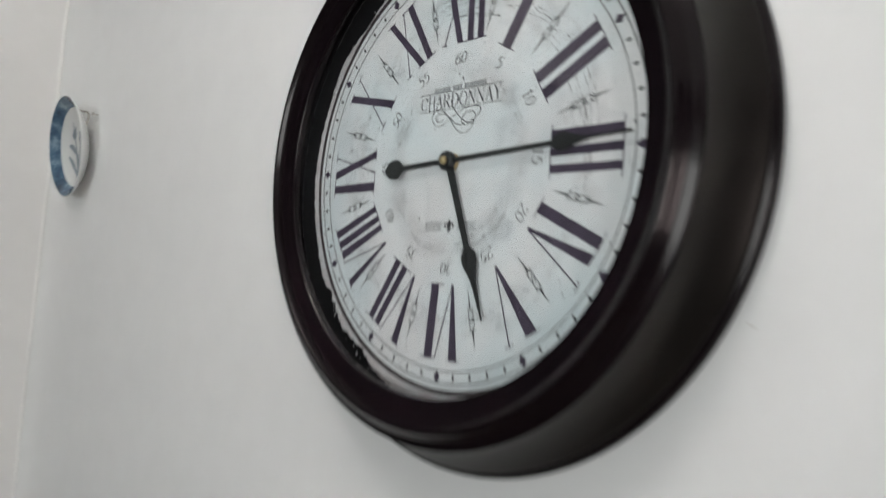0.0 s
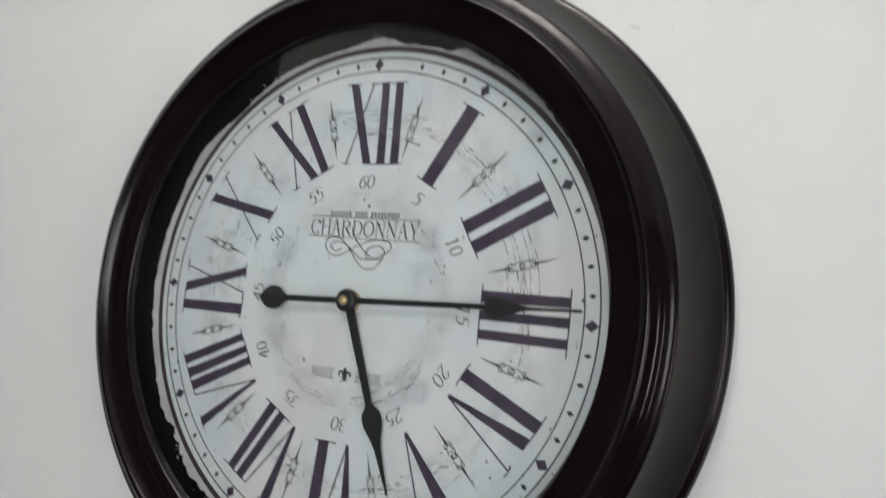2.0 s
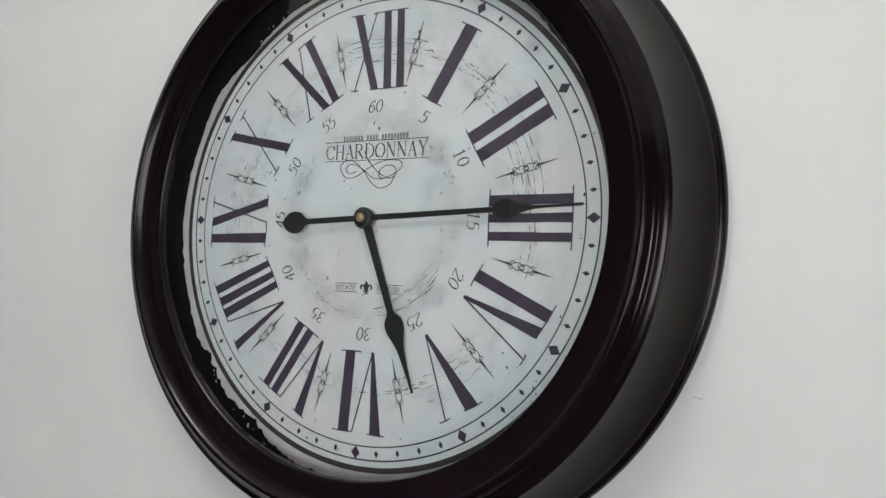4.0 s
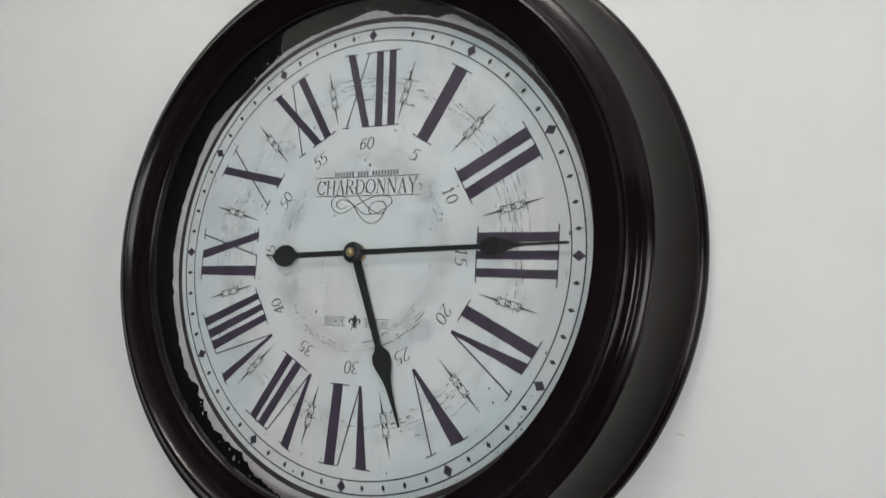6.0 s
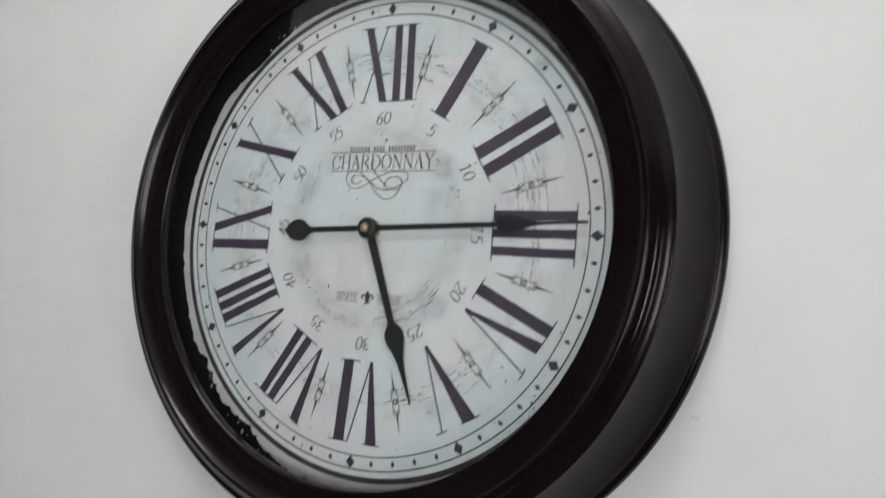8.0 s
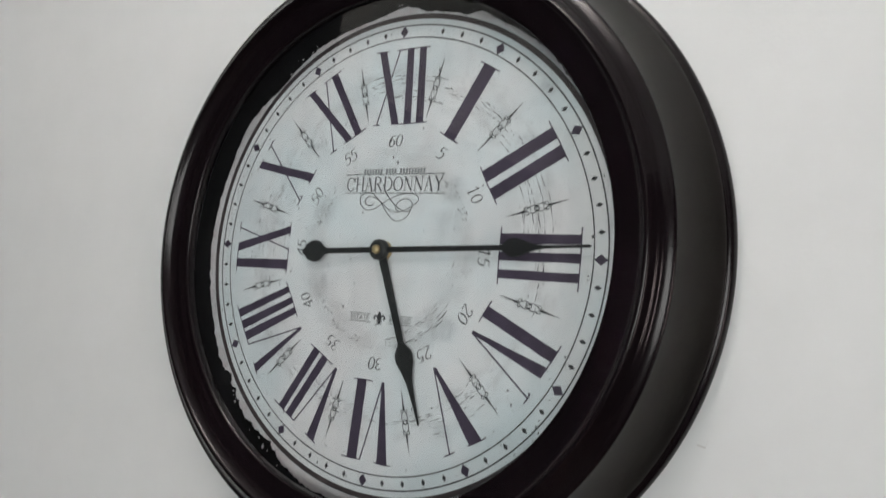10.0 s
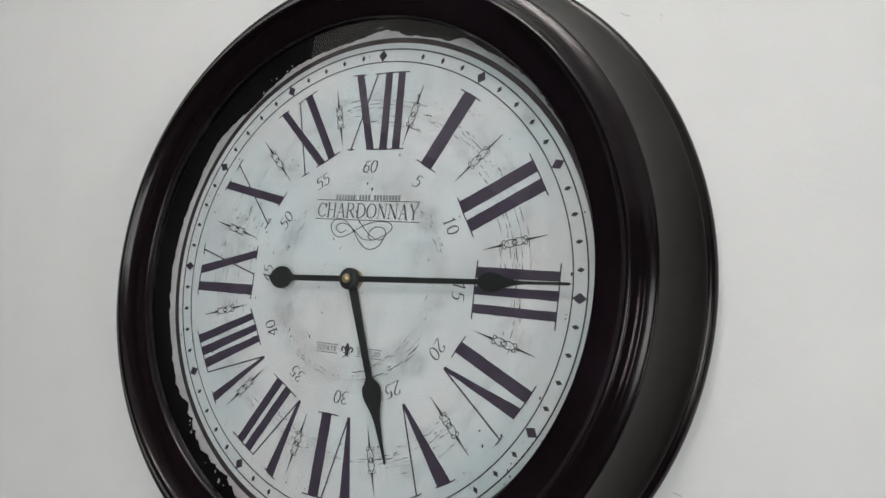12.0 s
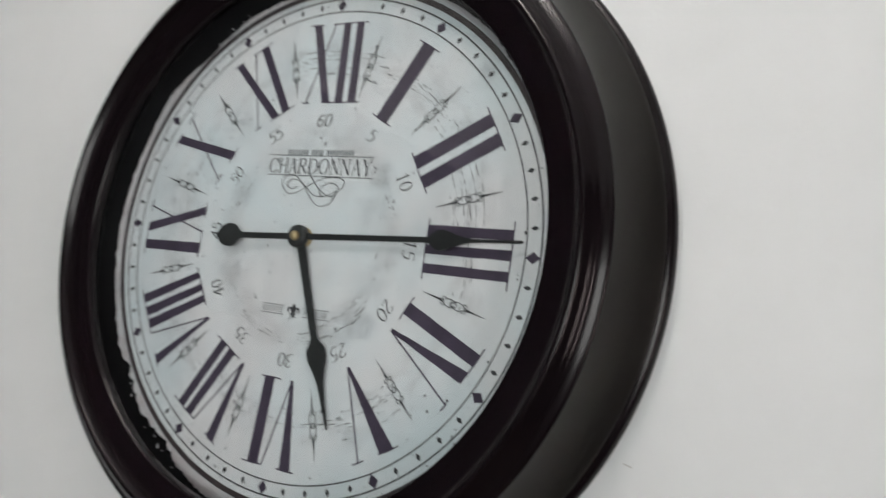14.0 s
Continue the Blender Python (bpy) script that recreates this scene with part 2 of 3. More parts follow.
def box(bm, x0, x1, y0, y1, z0, z1):
    v = [bm.verts.new((x, y, z)) for x in (x0, x1) for y in (y0, y1) for z in (z0, z1)]
    for f in ((0, 1, 3, 2), (4, 6, 7, 5), (0, 4, 5, 1), (2, 3, 7, 6), (0, 2, 6, 4), (1, 5, 7, 3)):
        bm.faces.new([v[i] for i in f])
    return v


def boxed(*sizes, bevel=0.0):
    bm = bmesh.new()
    for s in sizes:
        box(bm, *s)
    if bevel:
        bmesh.ops.bevel(bm, geom=bm.edges[:], offset=bevel, segments=3, affect="EDGES")
    bmesh.ops.recalc_face_normals(bm, faces=bm.faces[:])
    return bm


def glide(pts, n=6, closed=False):
    """A smooth line through points (Catmull-Rom)."""
    p = [Vector(q) for q in pts]
    if closed:
        p = [p[-1]] + p + [p[0], p[1]]
    else:
        p = [2 * p[0] - p[1]] + p + [2 * p[-1] - p[-2]]
    out = []
    for i in range(1, len(p) - 2):
        a, b, c, d = p[i - 1:i + 3]
        for k in range(n):
            t = k / n
            out.append(0.5 * (2 * b + (c - a) * t + (2 * a - 5 * b + 4 * c - d) * t * t + (3 * b - a - 3 * c + d) * t ** 3))
    if not closed:
        out.append(p[-2])
    return out


def lathe(profile, steps, closed=False):
    """Turn a profile of (radius, y) round the y axis."""
    bm = bmesh.new()
    rings = []
    for r, y in profile:
        rings.append([bm.verts.new((r * math.sin(2 * math.pi * k / steps), y, r * math.cos(2 * math.pi * k / steps))) for k in range(steps)])
    pairs = list(zip(rings, rings[1:])) + ([(rings[-1], rings[0])] if closed else [])
    for a, b in pairs:
        for k in range(steps):
            bm.faces.new((a[k], a[(k + 1) % steps], b[(k + 1) % steps], b[k]))
    bmesh.ops.recalc_face_normals(bm, faces=bm.faces[:])
    return bm


class Print:
    """Flat printed shapes on the dial, in units of the dial's radius: u to the right, v up, each a hair above the last."""

    def __init__(self, lift=0.0003):
        self.bm, self.y = bmesh.new(), -lift

    def poly(self, pts):
        self.y -= 0.00001
        area = sum(a[0] * b[1] - b[0] * a[1] for a, b in zip(pts, list(pts[1:]) + [pts[0]]))
        if area < 0:
            pts = list(pts)[::-1]
        self.bm.faces.new([self.bm.verts.new((p[0] * R, self.y, p[1] * R)) for p in pts])

    def pen(self, pts, thick, thin=None, closed=False, ends=0.0):
        """A stroke of a broad pen: thick where it runs up and down, thin where it runs across."""
        thin = thick if thin is None else thin
        p = [Vector((q[0], q[1])) for q in pts]
        self.y -= 0.00001
        rows = []
        n = len(p)
        for i, q in enumerate(p):
            a = p[i - 1] if closed or i else q
            b = p[(i + 1) % n] if closed or i < n - 1 else q
            d = (b - a).normalized()
            w = thin + (thick - thin) * abs(d.y) ** 1.5
            if ends and not closed:
                w *= min(1.0, ends + 3.0 * min(i, n - 1 - i) / n)
            s = Vector((-d.y, d.x)) * w / 2
            rows.append([self.bm.verts.new((c.x * R, self.y, c.y * R)) for c in (q - s, q + s)])
        for a, b in zip(rows, rows[1:] + ([rows[0]] if closed else [])):
            self.bm.faces.new((a[0], b[0], b[1], a[1]))

    def ring(self, r0, r1, steps=256):
        self.y -= 0.00001
        rows = [[self.bm.verts.new((r * R * math.sin(2 * math.pi * k / steps), self.y, r * R * math.cos(2 * math.pi * k / steps)) if not callable(r)
                                   else (r(k) * R * math.sin(2 * math.pi * k / steps), self.y, r(k) * R * math.cos(2 * math.pi * k / steps))) for r in (r0, r1)] for k in range(steps)]
        for a, b in zip(rows, rows[1:] + [rows[0]]):
            self.bm.faces.new((a[0], b[0], b[1], a[1]))

    def done(self, name, mat, parent, label="", turn=0.0):
        bmesh.ops.recalc_face_normals(self.bm, faces=self.bm.faces[:])
        for f in self.bm.faces:
            if f.normal.y > 0:
                f.normal_flip()
        ob = part(name, self.bm, mat, parent, label)
        ob.matrix_basis = pose(0, 0, 0, 0, turn, 0)
        return ob


# ---- the room ----
CEIL = 2.95
wall = part("wall_main", boxed((-1.14, 2.28, 0, 0.14, 0, CEIL)), WALL)
tagged(wall, "white painted plaster wall with faint scuffs", "wall", kind="structure")
RETURN_WALL = painted_wall("grey_white_wall_paint", (0.735, 0.73, 0.715), (0.70, 0.695, 0.68))
tagged(part("wall_return", boxed((-1.26, -1.14, -0.20, 0.14, 0, CEIL)), RETURN_WALL), "short greyish white return wall at a corner", "wall", kind="structure")
bm = bmesh.new()
curve = [(-1.14, -0.006), (-1.1392, -0.003), (-1.137, -0.0008), (-1.134, 0.0)]
rows = [[bm.verts.new((x, y - 0.0005, z)) for z in (0, CEIL)] for x, y in curve]
for a, b in zip(rows, rows[1:]):
    bm.faces.new((a[0], b[0], b[1], a[1]))
tagged(part("trim", bm, RETURN_WALL, smooth=True), "filled white plaster corner", "trim", kind="structure")
# unseen wall; its darkness is in the colour, for the mirrored dark room
tagged(part("wall_left", boxed((-1.36, -1.26, -1.39, -0.20, 0, CEIL)), UNLIT_WALL), "unseen side wall, near black in place of an unlit room", "wall", kind="structure")
GREY_WALL = painted_wall("grey_wall_paint", (0.30, 0.29, 0.275), (0.27, 0.26, 0.25))
MIRRORED_PALE = painted_wall("mirrored_pale_grey", (0.58, 0.56, 0.53), (0.54, 0.52, 0.50))
RX0, RX1, RZ0, RZ1 = 0.40, 2.00, 1.15, 2.25
tagged(part("wall_back", boxed((-1.36, RX0, -3.4, -3.3, 0, CEIL), (RX1, 2.4, -3.4, -3.3, 0, CEIL), (RX0, RX1, -3.4, -3.3, 0, RZ0), (RX0, RX1, -3.4, -3.3, RZ1, CEIL)), GREY_WALL),
       "grey painted rear wall with an opening for the added window", "wall", kind="structure")
# unseen wall top kept pale: it makes the grey reflection in the glass
tagged(part("wall_left", boxed((-1.36, -1.26, -3.3, -1.39, 2.44, CEIL)), MIRRORED_PALE), "unseen pale grey top of the side wall, mirrored in the glass", "wall", kind="structure")
WY0, WY1, WZ0, WZ1 = -1.60, -1.10, 0.95, 2.15
TAUPE = painted_wall("dark_taupe_wall_paint", (0.062, 0.056, 0.054), (0.052, 0.048, 0.046))
tagged(part("wall_right", boxed((2.28, 2.4, -3.3, WY0, 0, CEIL), (2.28, 2.4, WY1, 0.14, 0, CEIL), (2.28, 2.4, WY0, WY1, 0, WZ0), (2.28, 2.4, WY0, WY1, WZ1, CEIL)), TAUPE),
       "dark taupe painted side wall with a window opening", "wall", kind="structure")
tagged(part("floor", boxed((-1.36, 2.4, -3.4, 0.14, -0.1, 0)), FLOOR), "plain brown floor", "floor", kind="structure")
tagged(part("ceiling", boxed((-1.36, 2.4, -3.4, 0.14, CEIL, CEIL + 0.1)), CEILING), "plain white ceiling", "ceiling", kind="structure")


# unseen dark part below, for the dark side of the glass reflection
tagged(part("wall_left", boxed((-1.36, -1.26, -3.3, -1.39, 0, 2.44)), UNLIT_WALL), "unseen lower side wall, near black in place of an unlit room", "wall", kind="structure")


# ---- the clock ----
ZC, TURNED, YD = 1.8, -1.7, -0.03
clock = new("wall_clock")
clock.matrix_world = pose(0, 0, ZC, 0, TURNED, 0)
tagged(clock, "round black lacquered wall clock with aged Roman dial", "clock")

# moulded case: rolled back edge, hollow flared flank, stepped front rising to a crest, a hollow cove and a thin lip
SHIFT_X, SHIFT_Z = -0.003, 0.0028  # the print sits a little off the middle of the case
roll = [(0.2340, -0.0005), (0.2395, -0.0008), (0.2420, -0.0030), (0.2428, -0.0062), (0.2422, -0.0092), (0.2406, -0.0112), (0.2388, -0.0118), (0.2377, -0.0124)]
flank = [(0.2158 + 0.30 * u + 10.2 * u * u, u - 0.0475) for u in (0.0340, 0.0300, 0.0250, 0.0200, 0.0150, 0.0100, 0.0050, 0.0010)]
beads = [(0.2159, -0.0480), (0.2163, -0.0489), (0.2176, -0.0496), (0.2188, -0.0506), (0.2192, -0.0518), (0.2186, -0.0530), (0.2171, -0.0538), (0.2152, -0.0544), (0.2137, -0.0550), (0.2125, -0.0556),
         (0.2115, -0.0564), (0.2104, -0.0575), (0.2094, -0.0582), (0.2085, -0.0591), (0.2072, -0.0605), (0.2058, -0.0618), (0.2043, -0.0622), (0.2030, -0.0617)]
cove = [(0.2018, -0.0606), (0.2000, -0.0592), (0.1980, -0.0580), (0.1955, -0.0569), (0.1930, -0.0562), (0.1910, -0.0557), (0.1890, -0.0550), (0.1870, -0.0543), (0.1852, -0.0538), (0.1838, -0.0532),
        (0.1830, -0.0522), (0.1829, -0.0512)]
profile = [(v.x, v.y) for v in glide([(r, y, 0) for r, y in roll + flank + beads + cove], 3)]
profile += [(0.1829, -0.0470), (0.2095, -0.0440), (0.2095, -0.0005)]
case = lathe(profile, 256, closed=True)
bmesh.ops.translate(case, verts=case.verts[:], vec=(SHIFT_X, 0, SHIFT_Z))
case.faces.ensure_lookup_table()
for f in case.faces[3 * len(roll) * 256:3 * (len(roll) + len(flank)) * 256]:
    f.material_index = 1
part("case", case, (LACQUER, SATIN), clock, "glossy black moulded case", smooth=True)
part("back_plate", lathe([(0.0, -0.0005), (0.2095, -0.0005), (0.2095, -0.020), (0.0, -0.020)], 96), INSIDE, clock).matrix_basis = pose(SHIFT_X, 0, SHIFT_Z)

bm = lathe([(0.0, -0.0490), (0.185, -0.0490), (0.185, -0.0470), (0.0, -0.0470)], 128)
bm.faces.ensure_lookup_table()
for f in bm.faces:
    if f.normal.y > 0.5:
        f.material_index = 1
pane = part("glass", bm, (GLASS, GLASS_BACK), clock, "clear glass cover")
pane.matrix_basis = pose(SHIFT_X, 0, SHIFT_Z)
pane.visible_shadow = False

dial = part("dial", lathe([(0.0, 0.0), (0.206, 0.0), (0.206, 0.003), (0.0, 0.003)], 192), PAPER, clock, "pale aged paper dial with fine cracks")
dial.matrix_basis = pose(0, YD, 0)

# torn black border of the print
rnd = random.Random(4)
TORN = ((0, 1.120), (7, 1.091), (17, 1.090), (21, 1.121), (27, 1.107), (40, 1.105), (50, 1.088), (100, 1.100), (150, 1.112), (190, 1.134), (204, 1.133), (213, 1.096), (224, 1.130), (231, 1.103),
        (240, 1.128), (254, 1.119), (270, 1.122), (290, 1.114), (303, 1.128), (318, 1.089), (334, 1.106), (350, 1.096), (360, 1.120))


def torn(deg):
    """The outline of the torn edge: long scallops, jagged low on the dial, softly frayed above."""
    for (a, ra), (b, rb) in zip(TORN, TORN[1:]):
        if a <= deg <= b:
            t = (deg - a) / (b - a)
            t = t * t * (3 - 2 * t)
            q = Vector((math.cos(radians(deg)) * 9, math.sin(radians(deg)) * 9, 0))
            jag = math.exp(-((deg - 220) / 26) ** 2)
            return ra + (rb - ra) * t + (0.006 + 0.017 * jag) * noise.noise(q * 2.7) + (0.005 + 0.009 * jag) * noise.noise(q * 7.0) + (0.003 + 0.002 * jag) * noise.noise(q * 17.0)


rag = [torn(360 * k / 900) for k in range(900)]
pr = Print()
pr.ring(lambda k: rag[k], 1.245, 900)
pr.done("border", BORDER, dial, "torn black printed border")
spots = [(212.2, 1.142, 0.0115), (214.5, 1.126, 0.006), (218.0, 1.146, 0.004), (226.5, 1.138, 0.006), (229.0, 1.118, 0.005), (206.0, 1.150, 0.004), (327.0, 1.118, 0.007), (330.5, 1.112, 0.005), (322.0, 1.104, 0.006)]
spots += [(rnd.choice((rnd.uniform(200, 240), rnd.uniform(318, 392))), 1.118 + 0.022 * rnd.random(), rnd.uniform(0.0015, 0.0040)) for k in range(9)]
for deg, r, size in spots:
    a = radians(deg)
    pr = Print(0.0005)
    pr.poly([(r * math.sin(a) + size * math.cos(b) * rnd.uniform(0.5, 1.2), r * math.cos(a) + 1.3 * size * math.sin(b) * rnd.uniform(0.5, 1.2)) for b in (0.2, 1.4, 2.6, 3.9, 5.2)])
    pr.done("flake", PAPER, dial)
pr = Print()
pr.ring(1.058, 1.082)
pr.done("brown_ring", BROWN, dial, "brown printed ring")
for r, w in ((0.973, 0.005), (1.030, 0.006)):
    pr = Print()
    pr.ring(r - w / 2, r + w / 2)
    pr.done("track_line", BLACK_INK, dial)

# minute track: sixty diamonds
shared = {}
for k in range(60):
    big = k % 5 == 0
    if big not in shared:
        pr = Print(0.0004)
        h, w = (0.0275, 0.0215) if big else (0.0155, 0.0095)
        pr.poly([(0, 1.002 - h), (w, 1.002), (0, 1.002 + h), (-w, 1.002)])
        shared[big] = pr.done("hour_diamond" if big else "minute_diamond", PURPLE if big else BLACK_INK, dial)
    else:
        ob = new(shared[big].name.split(".")[0], shared[big].data)
        ob.parent, ob.matrix_basis = dial, pose(0, 0, 0, 0, 6 * k, 0)

# Roman numerals: stems as (inner left, inner right, outer left, outer right), hairlines as (outer u, inner u), serifs as (u, u)
IN, OUT = 0.574, 0.921
NUMERALS = {
    1: ([(-0.030, 0.030, -0.032, 0.032)], [], [(-0.055, 0.055)], [(-0.055, 0.055)]),
    2: ([(-0.070, -0.016, -0.068, -0.015), (0.017, 0.069, 0.016, 0.069)], [], [(-0.09, 0.092)], [(-0.097, 0.092)]),
    3: ([(-0.092, -0.048, -0.093, -0.056), (-0.016, 0.018, -0.020, 0.017), (0.054, 0.090, 0.057, 0.093)], [], [(-0.116, 0.114)], [(-0.124, 0.124)]),
    4: ([(-0.094, -0.045, -0.120, -0.069), (0.026, 0.040, -0.044, 0.006)], [(0.100, 0.036)], [(-0.120, -0.018)], [(-0.147, -0.020), (0.080, 0.128)]),
    5: ([(-0.040, -0.026, -0.121, -0.058)], [(0.042, -0.030)], [], [(-0.135, -0.050), (0.016, 0.069)]),
    6: ([(-0.068, -0.054, -0.119, -0.064), (0.028, 0.079, 0.046, 0.100)], [(0.028, -0.060)], [(-0.005, 0.098)], [(-0.138, -0.050), (0.024, 0.130)]),
    7: ([(-0.100, -0.086, -0.185, -0.136), (-0.031, 0.008, -0.012, 0.028), (0.030, 0.070, 0.045, 0.084)], [(-0.036, -0.091)], [(-0.066, 0.097)], [(-0.198, -0.124), (-0.036, 0.119)]),
    8: ([(-0.117, -0.103, -0.188, -0.146), (-0.033, -0.001, -0.018, 0.028), (0.021, 0.053, 0.044, 0.088), (0.078, 0.110, 0.110, 0.152)], [(-0.040, -0.108)], [(-0.052, 0.132)],
        [(-0.200, -0.134), (-0.042, 0.172)]),
    9: ([(-0.111, -0.063, -0.113, -0.070), (0.065, 0.101, -0.033, 0.009)], [(0.088, -0.014)], [(-0.130, -0.004), (0.050, 0.120)], [(-0.137, 0.010), (0.064, 0.118)]),
    10: ([(0.037, 0.080, -0.076, -0.036)], [(0.058, -0.071)], [(0.022, 0.105), (-0.098, -0.040)], [(-0.092, -0.022), (0.030, 0.092)]),
    11: ([(0.010, 0.049, -0.094, -0.058), (0.068, 0.108, 0.059, 0.099)], [(0.023, -0.074)], [(-0.094, -0.050), (-0.004, 0.135)], [(-0.112, -0.046), (0.010, 0.126)]),
    12: ([(-0.025, 0.013, -0.130, -0.089), (0.040, 0.080, 0.028, 0.064), (0.106, 0.145, 0.094, 0.130)], [(-0.013, -0.111)], [(-0.130, -0.092), (-0.030, 0.166)], [(-0.148, -0.078), (-0.030, 0.150)]),
}
for hour, (stems, hairs, low, high) in NUMERALS.items():
    pr = Print()
    for a, b, c, d in stems:
        n = 10
        left = [(a + (c - a) * i / n + rnd.uniform(-0.0008, 0.0008), IN + (OUT - IN) * i / n) for i in range(n + 1)]
        right = [(b + (d - b) * i / n + rnd.uniform(-0.0008, 0.0008), IN + (OUT - IN) * i / n) for i in range(n + 1)]
        pr.poly(left + right[::-1])
    for a, b in hairs:
        pr.pen([(a, OUT), (b, IN)], 0.0062)
    for v, spans, dip in ((IN, low, -1), (OUT, high, 1)):
        for a, b in spans:
            pr.pen([(a, v - 0.002 * dip), ((a + b) / 2, v), (b, v - 0.002 * dip)], 0.0052)
    pr.done("numeral", PURPLE, dial, turn=30 * hour)

# pointed ornaments between the hours: two linked loops on a needle
first = None
for k in range(12):
    turn = 15 + 30 * k
    if first is None:
        pr = Print()
        pr.poly([(-0.0045, 0.800), (0.0045, 0.800), (0.0006, 0.886), (-0.0006, 0.886)])
        pr.poly([(-0.0045, 0.700), (0.0045, 0.700), (0.0006, 0.612), (-0.0006, 0.612)])
        for c in (0.767, 0.733):
            pr.pen([(0.0155 * math.sin(t) * (1 - 0.22 * abs(math.cos(t))), c + 0.028 * math.cos(t)) for t in [2 * math.pi * i / 22 for i in range(22)]], 0.0031, closed=True)
        for s in (-1, 1):
            for v, e in ((0.798, 1), (0.702, -1)):
                pr.pen(glide([(s * 0.002, v), (s * 0.010, v + e * 0.004), (s * 0.0165, v - e * 0.002), (s * 0.015, v - e * 0.010), (s * 0.010, v - e * 0.008)], 4), 0.0032)
            pr.pen(glide([(s * 0.004, 0.750), (s * 0.010, 0.757), (s * 0.010, 0.743), (s * 0.004, 0.750)], 3), 0.0026)
        for v in (0.812, 0.688):
            pr.poly([(0.0058 * math.sin(t), v + 0.0058 * math.cos(t)) for t in [2 * math.pi * i / 8 for i in range(8)]])
        first = pr.done("ornament", BLACK_INK, dial, turn=turn)
    else:
        ob = new("ornament", first.data)
        ob.parent, ob.matrix_basis = dial, pose(0, 0, 0, 0, turn, 0)


def oval(cx, cy, rx, ry, a0=0, a1=360, n=28):
    return [(cx + rx * math.sin(radians(a0 + (a1 - a0) * i / n)), cy + ry * math.cos(radians(a0 + (a1 - a0) * i / n))) for i in range(n + 1)]


# slanted figures, one unit high
FIGURES = {
    "0": [oval(0.28, 0.5, 0.22, 0.47)],
    "1": [[(0.10, 0.80), (0.22, 0.88), (0.28, 0.98)], [(0.28, 0.98), (0.28, 0.5), (0.28, 0.03)], [(0.14, 0.02), (0.42, 0.02)]],
    "2": [glide([(0.08, 0.74), (0.12, 0.90), (0.28, 0.97), (0.44, 0.88), (0.46, 0.70), (0.34, 0.45), (0.16, 0.20), (0.05, 0.05)], 5), [(0.05, 0.05), (0.28, 0.03), (0.52, 0.08)]],
    "3": [glide([(0.08, 0.84), (0.26, 0.98), (0.44, 0.86), (0.42, 0.66), (0.24, 0.54)], 5), glide([(0.24, 0.54), (0.44, 0.46), (0.48, 0.24), (0.32, 0.04), (0.08, 0.06)], 5)],
    "4": [[(0.38, 0.98), (0.04, 0.34)], [(0.04, 0.34), (0.54, 0.34)], [(0.38, 0.98), (0.38, 0.5), (0.38, 0.03)], [(0.24, 0.02), (0.52, 0.02)]],
    "5": [[(0.14, 0.95), (0.50, 0.97)], [(0.14, 0.95), (0.11, 0.58)], glide([(0.11, 0.56), (0.26, 0.62), (0.42, 0.56), (0.48, 0.36), (0.42, 0.12), (0.24, 0.02), (0.06, 0.08)], 5)],
    "6": [glide([(0.46, 0.94), (0.28, 0.86), (0.13, 0.62), (0.08, 0.32), (0.16, 0.08), (0.30, 0.02), (0.44, 0.12), (0.48, 0.32), (0.40, 0.52), (0.26, 0.56), (0.12, 0.42)], 5)],
}


def figures(pr, text, u, v, high, thick, thin, slant=0.15):
    wide = 0.69 * high
    start = u - wide * len(text) / 2
    for i, c in enumerate(text):
        for line in FIGURES[c]:
            pr.pen([(start + i * wide + high * (1.20 * p[0] + slant * (p[1] - 0.5)), v + high * (p[1] - 0.5)) for p in line], thick, thin)


for m in range(5, 65, 5):
    pr = Print()
    figures(pr, str(m), 0.0, 0.499, 0.056, 0.0056, 0.0024)
    ob = pr.done("minute_number", BLACK_INK, dial)
    ob.matrix_basis = pose(0.008 * R, 0, 0, 0, 6 * m + (1.3 if m == 15 else 0), 0)

# lettering with fine serifs, one unit high
SERIF = {
    "C": (0.80, [oval(0.42, 0.5, 0.34, 0.48, 125, 415, 26), [(0.72, 0.96), (0.72, 0.68)]]),
    "H": (0.86, [[(0.17, 0), (0.17, 1)], [(0.69, 0), (0.69, 1)], [(0.17, 0.52), (0.69, 0.52)]] + [[(x - 0.12, y), (x + 0.12, y)] for x in (0.17, 0.69) for y in (0, 1)]),
    "A": (0.78, [[(0.38, 1), (0.12, 0)], [(0.20, 0.36), (0.56, 0.36)], [(0.01, 0), (0.23, 0)], [(0.53, 0), (0.80, 0)]]),
    "R": (0.84, [[(0.17, 0), (0.17, 1)], glide([(0.17, 1.0), (0.45, 0.98), (0.60, 0.86), (0.60, 0.66), (0.45, 0.53), (0.17, 0.50)], 5), [(0.05, 0), (0.30, 0)], [(0.05, 1), (0.2, 1)]]),
    "D": (0.86, [[(0.17, 0), (0.17, 1)], glide([(0.17, 1.0), (0.46, 0.97), (0.70, 0.78), (0.76, 0.5), (0.70, 0.22), (0.46, 0.03), (0.17, 0.0)], 5), [(0.05, 0), (0.2, 0)], [(0.05, 1), (0.2, 1)]]),
    "O": (0.88, [oval(0.44, 0.5, 0.36, 0.49)]),
    "N": (0.86, [[(0.15, 0), (0.15, 1)], [(0.70, 0), (0.70, 1)], [(0.03, 0), (0.27, 0)], [(0.03, 1), (0.15, 1)], [(0.58, 1), (0.82, 1)]]),
    "Y": (0.80, [[(0.70, 1), (0.42, 0.48)], [(0.42, 0.48), (0.42, 0)], [(0.30, 0), (0.54, 0)], [(0.02, 1), (0.26, 1)], [(0.58, 1), (0.82, 1)]]),
}
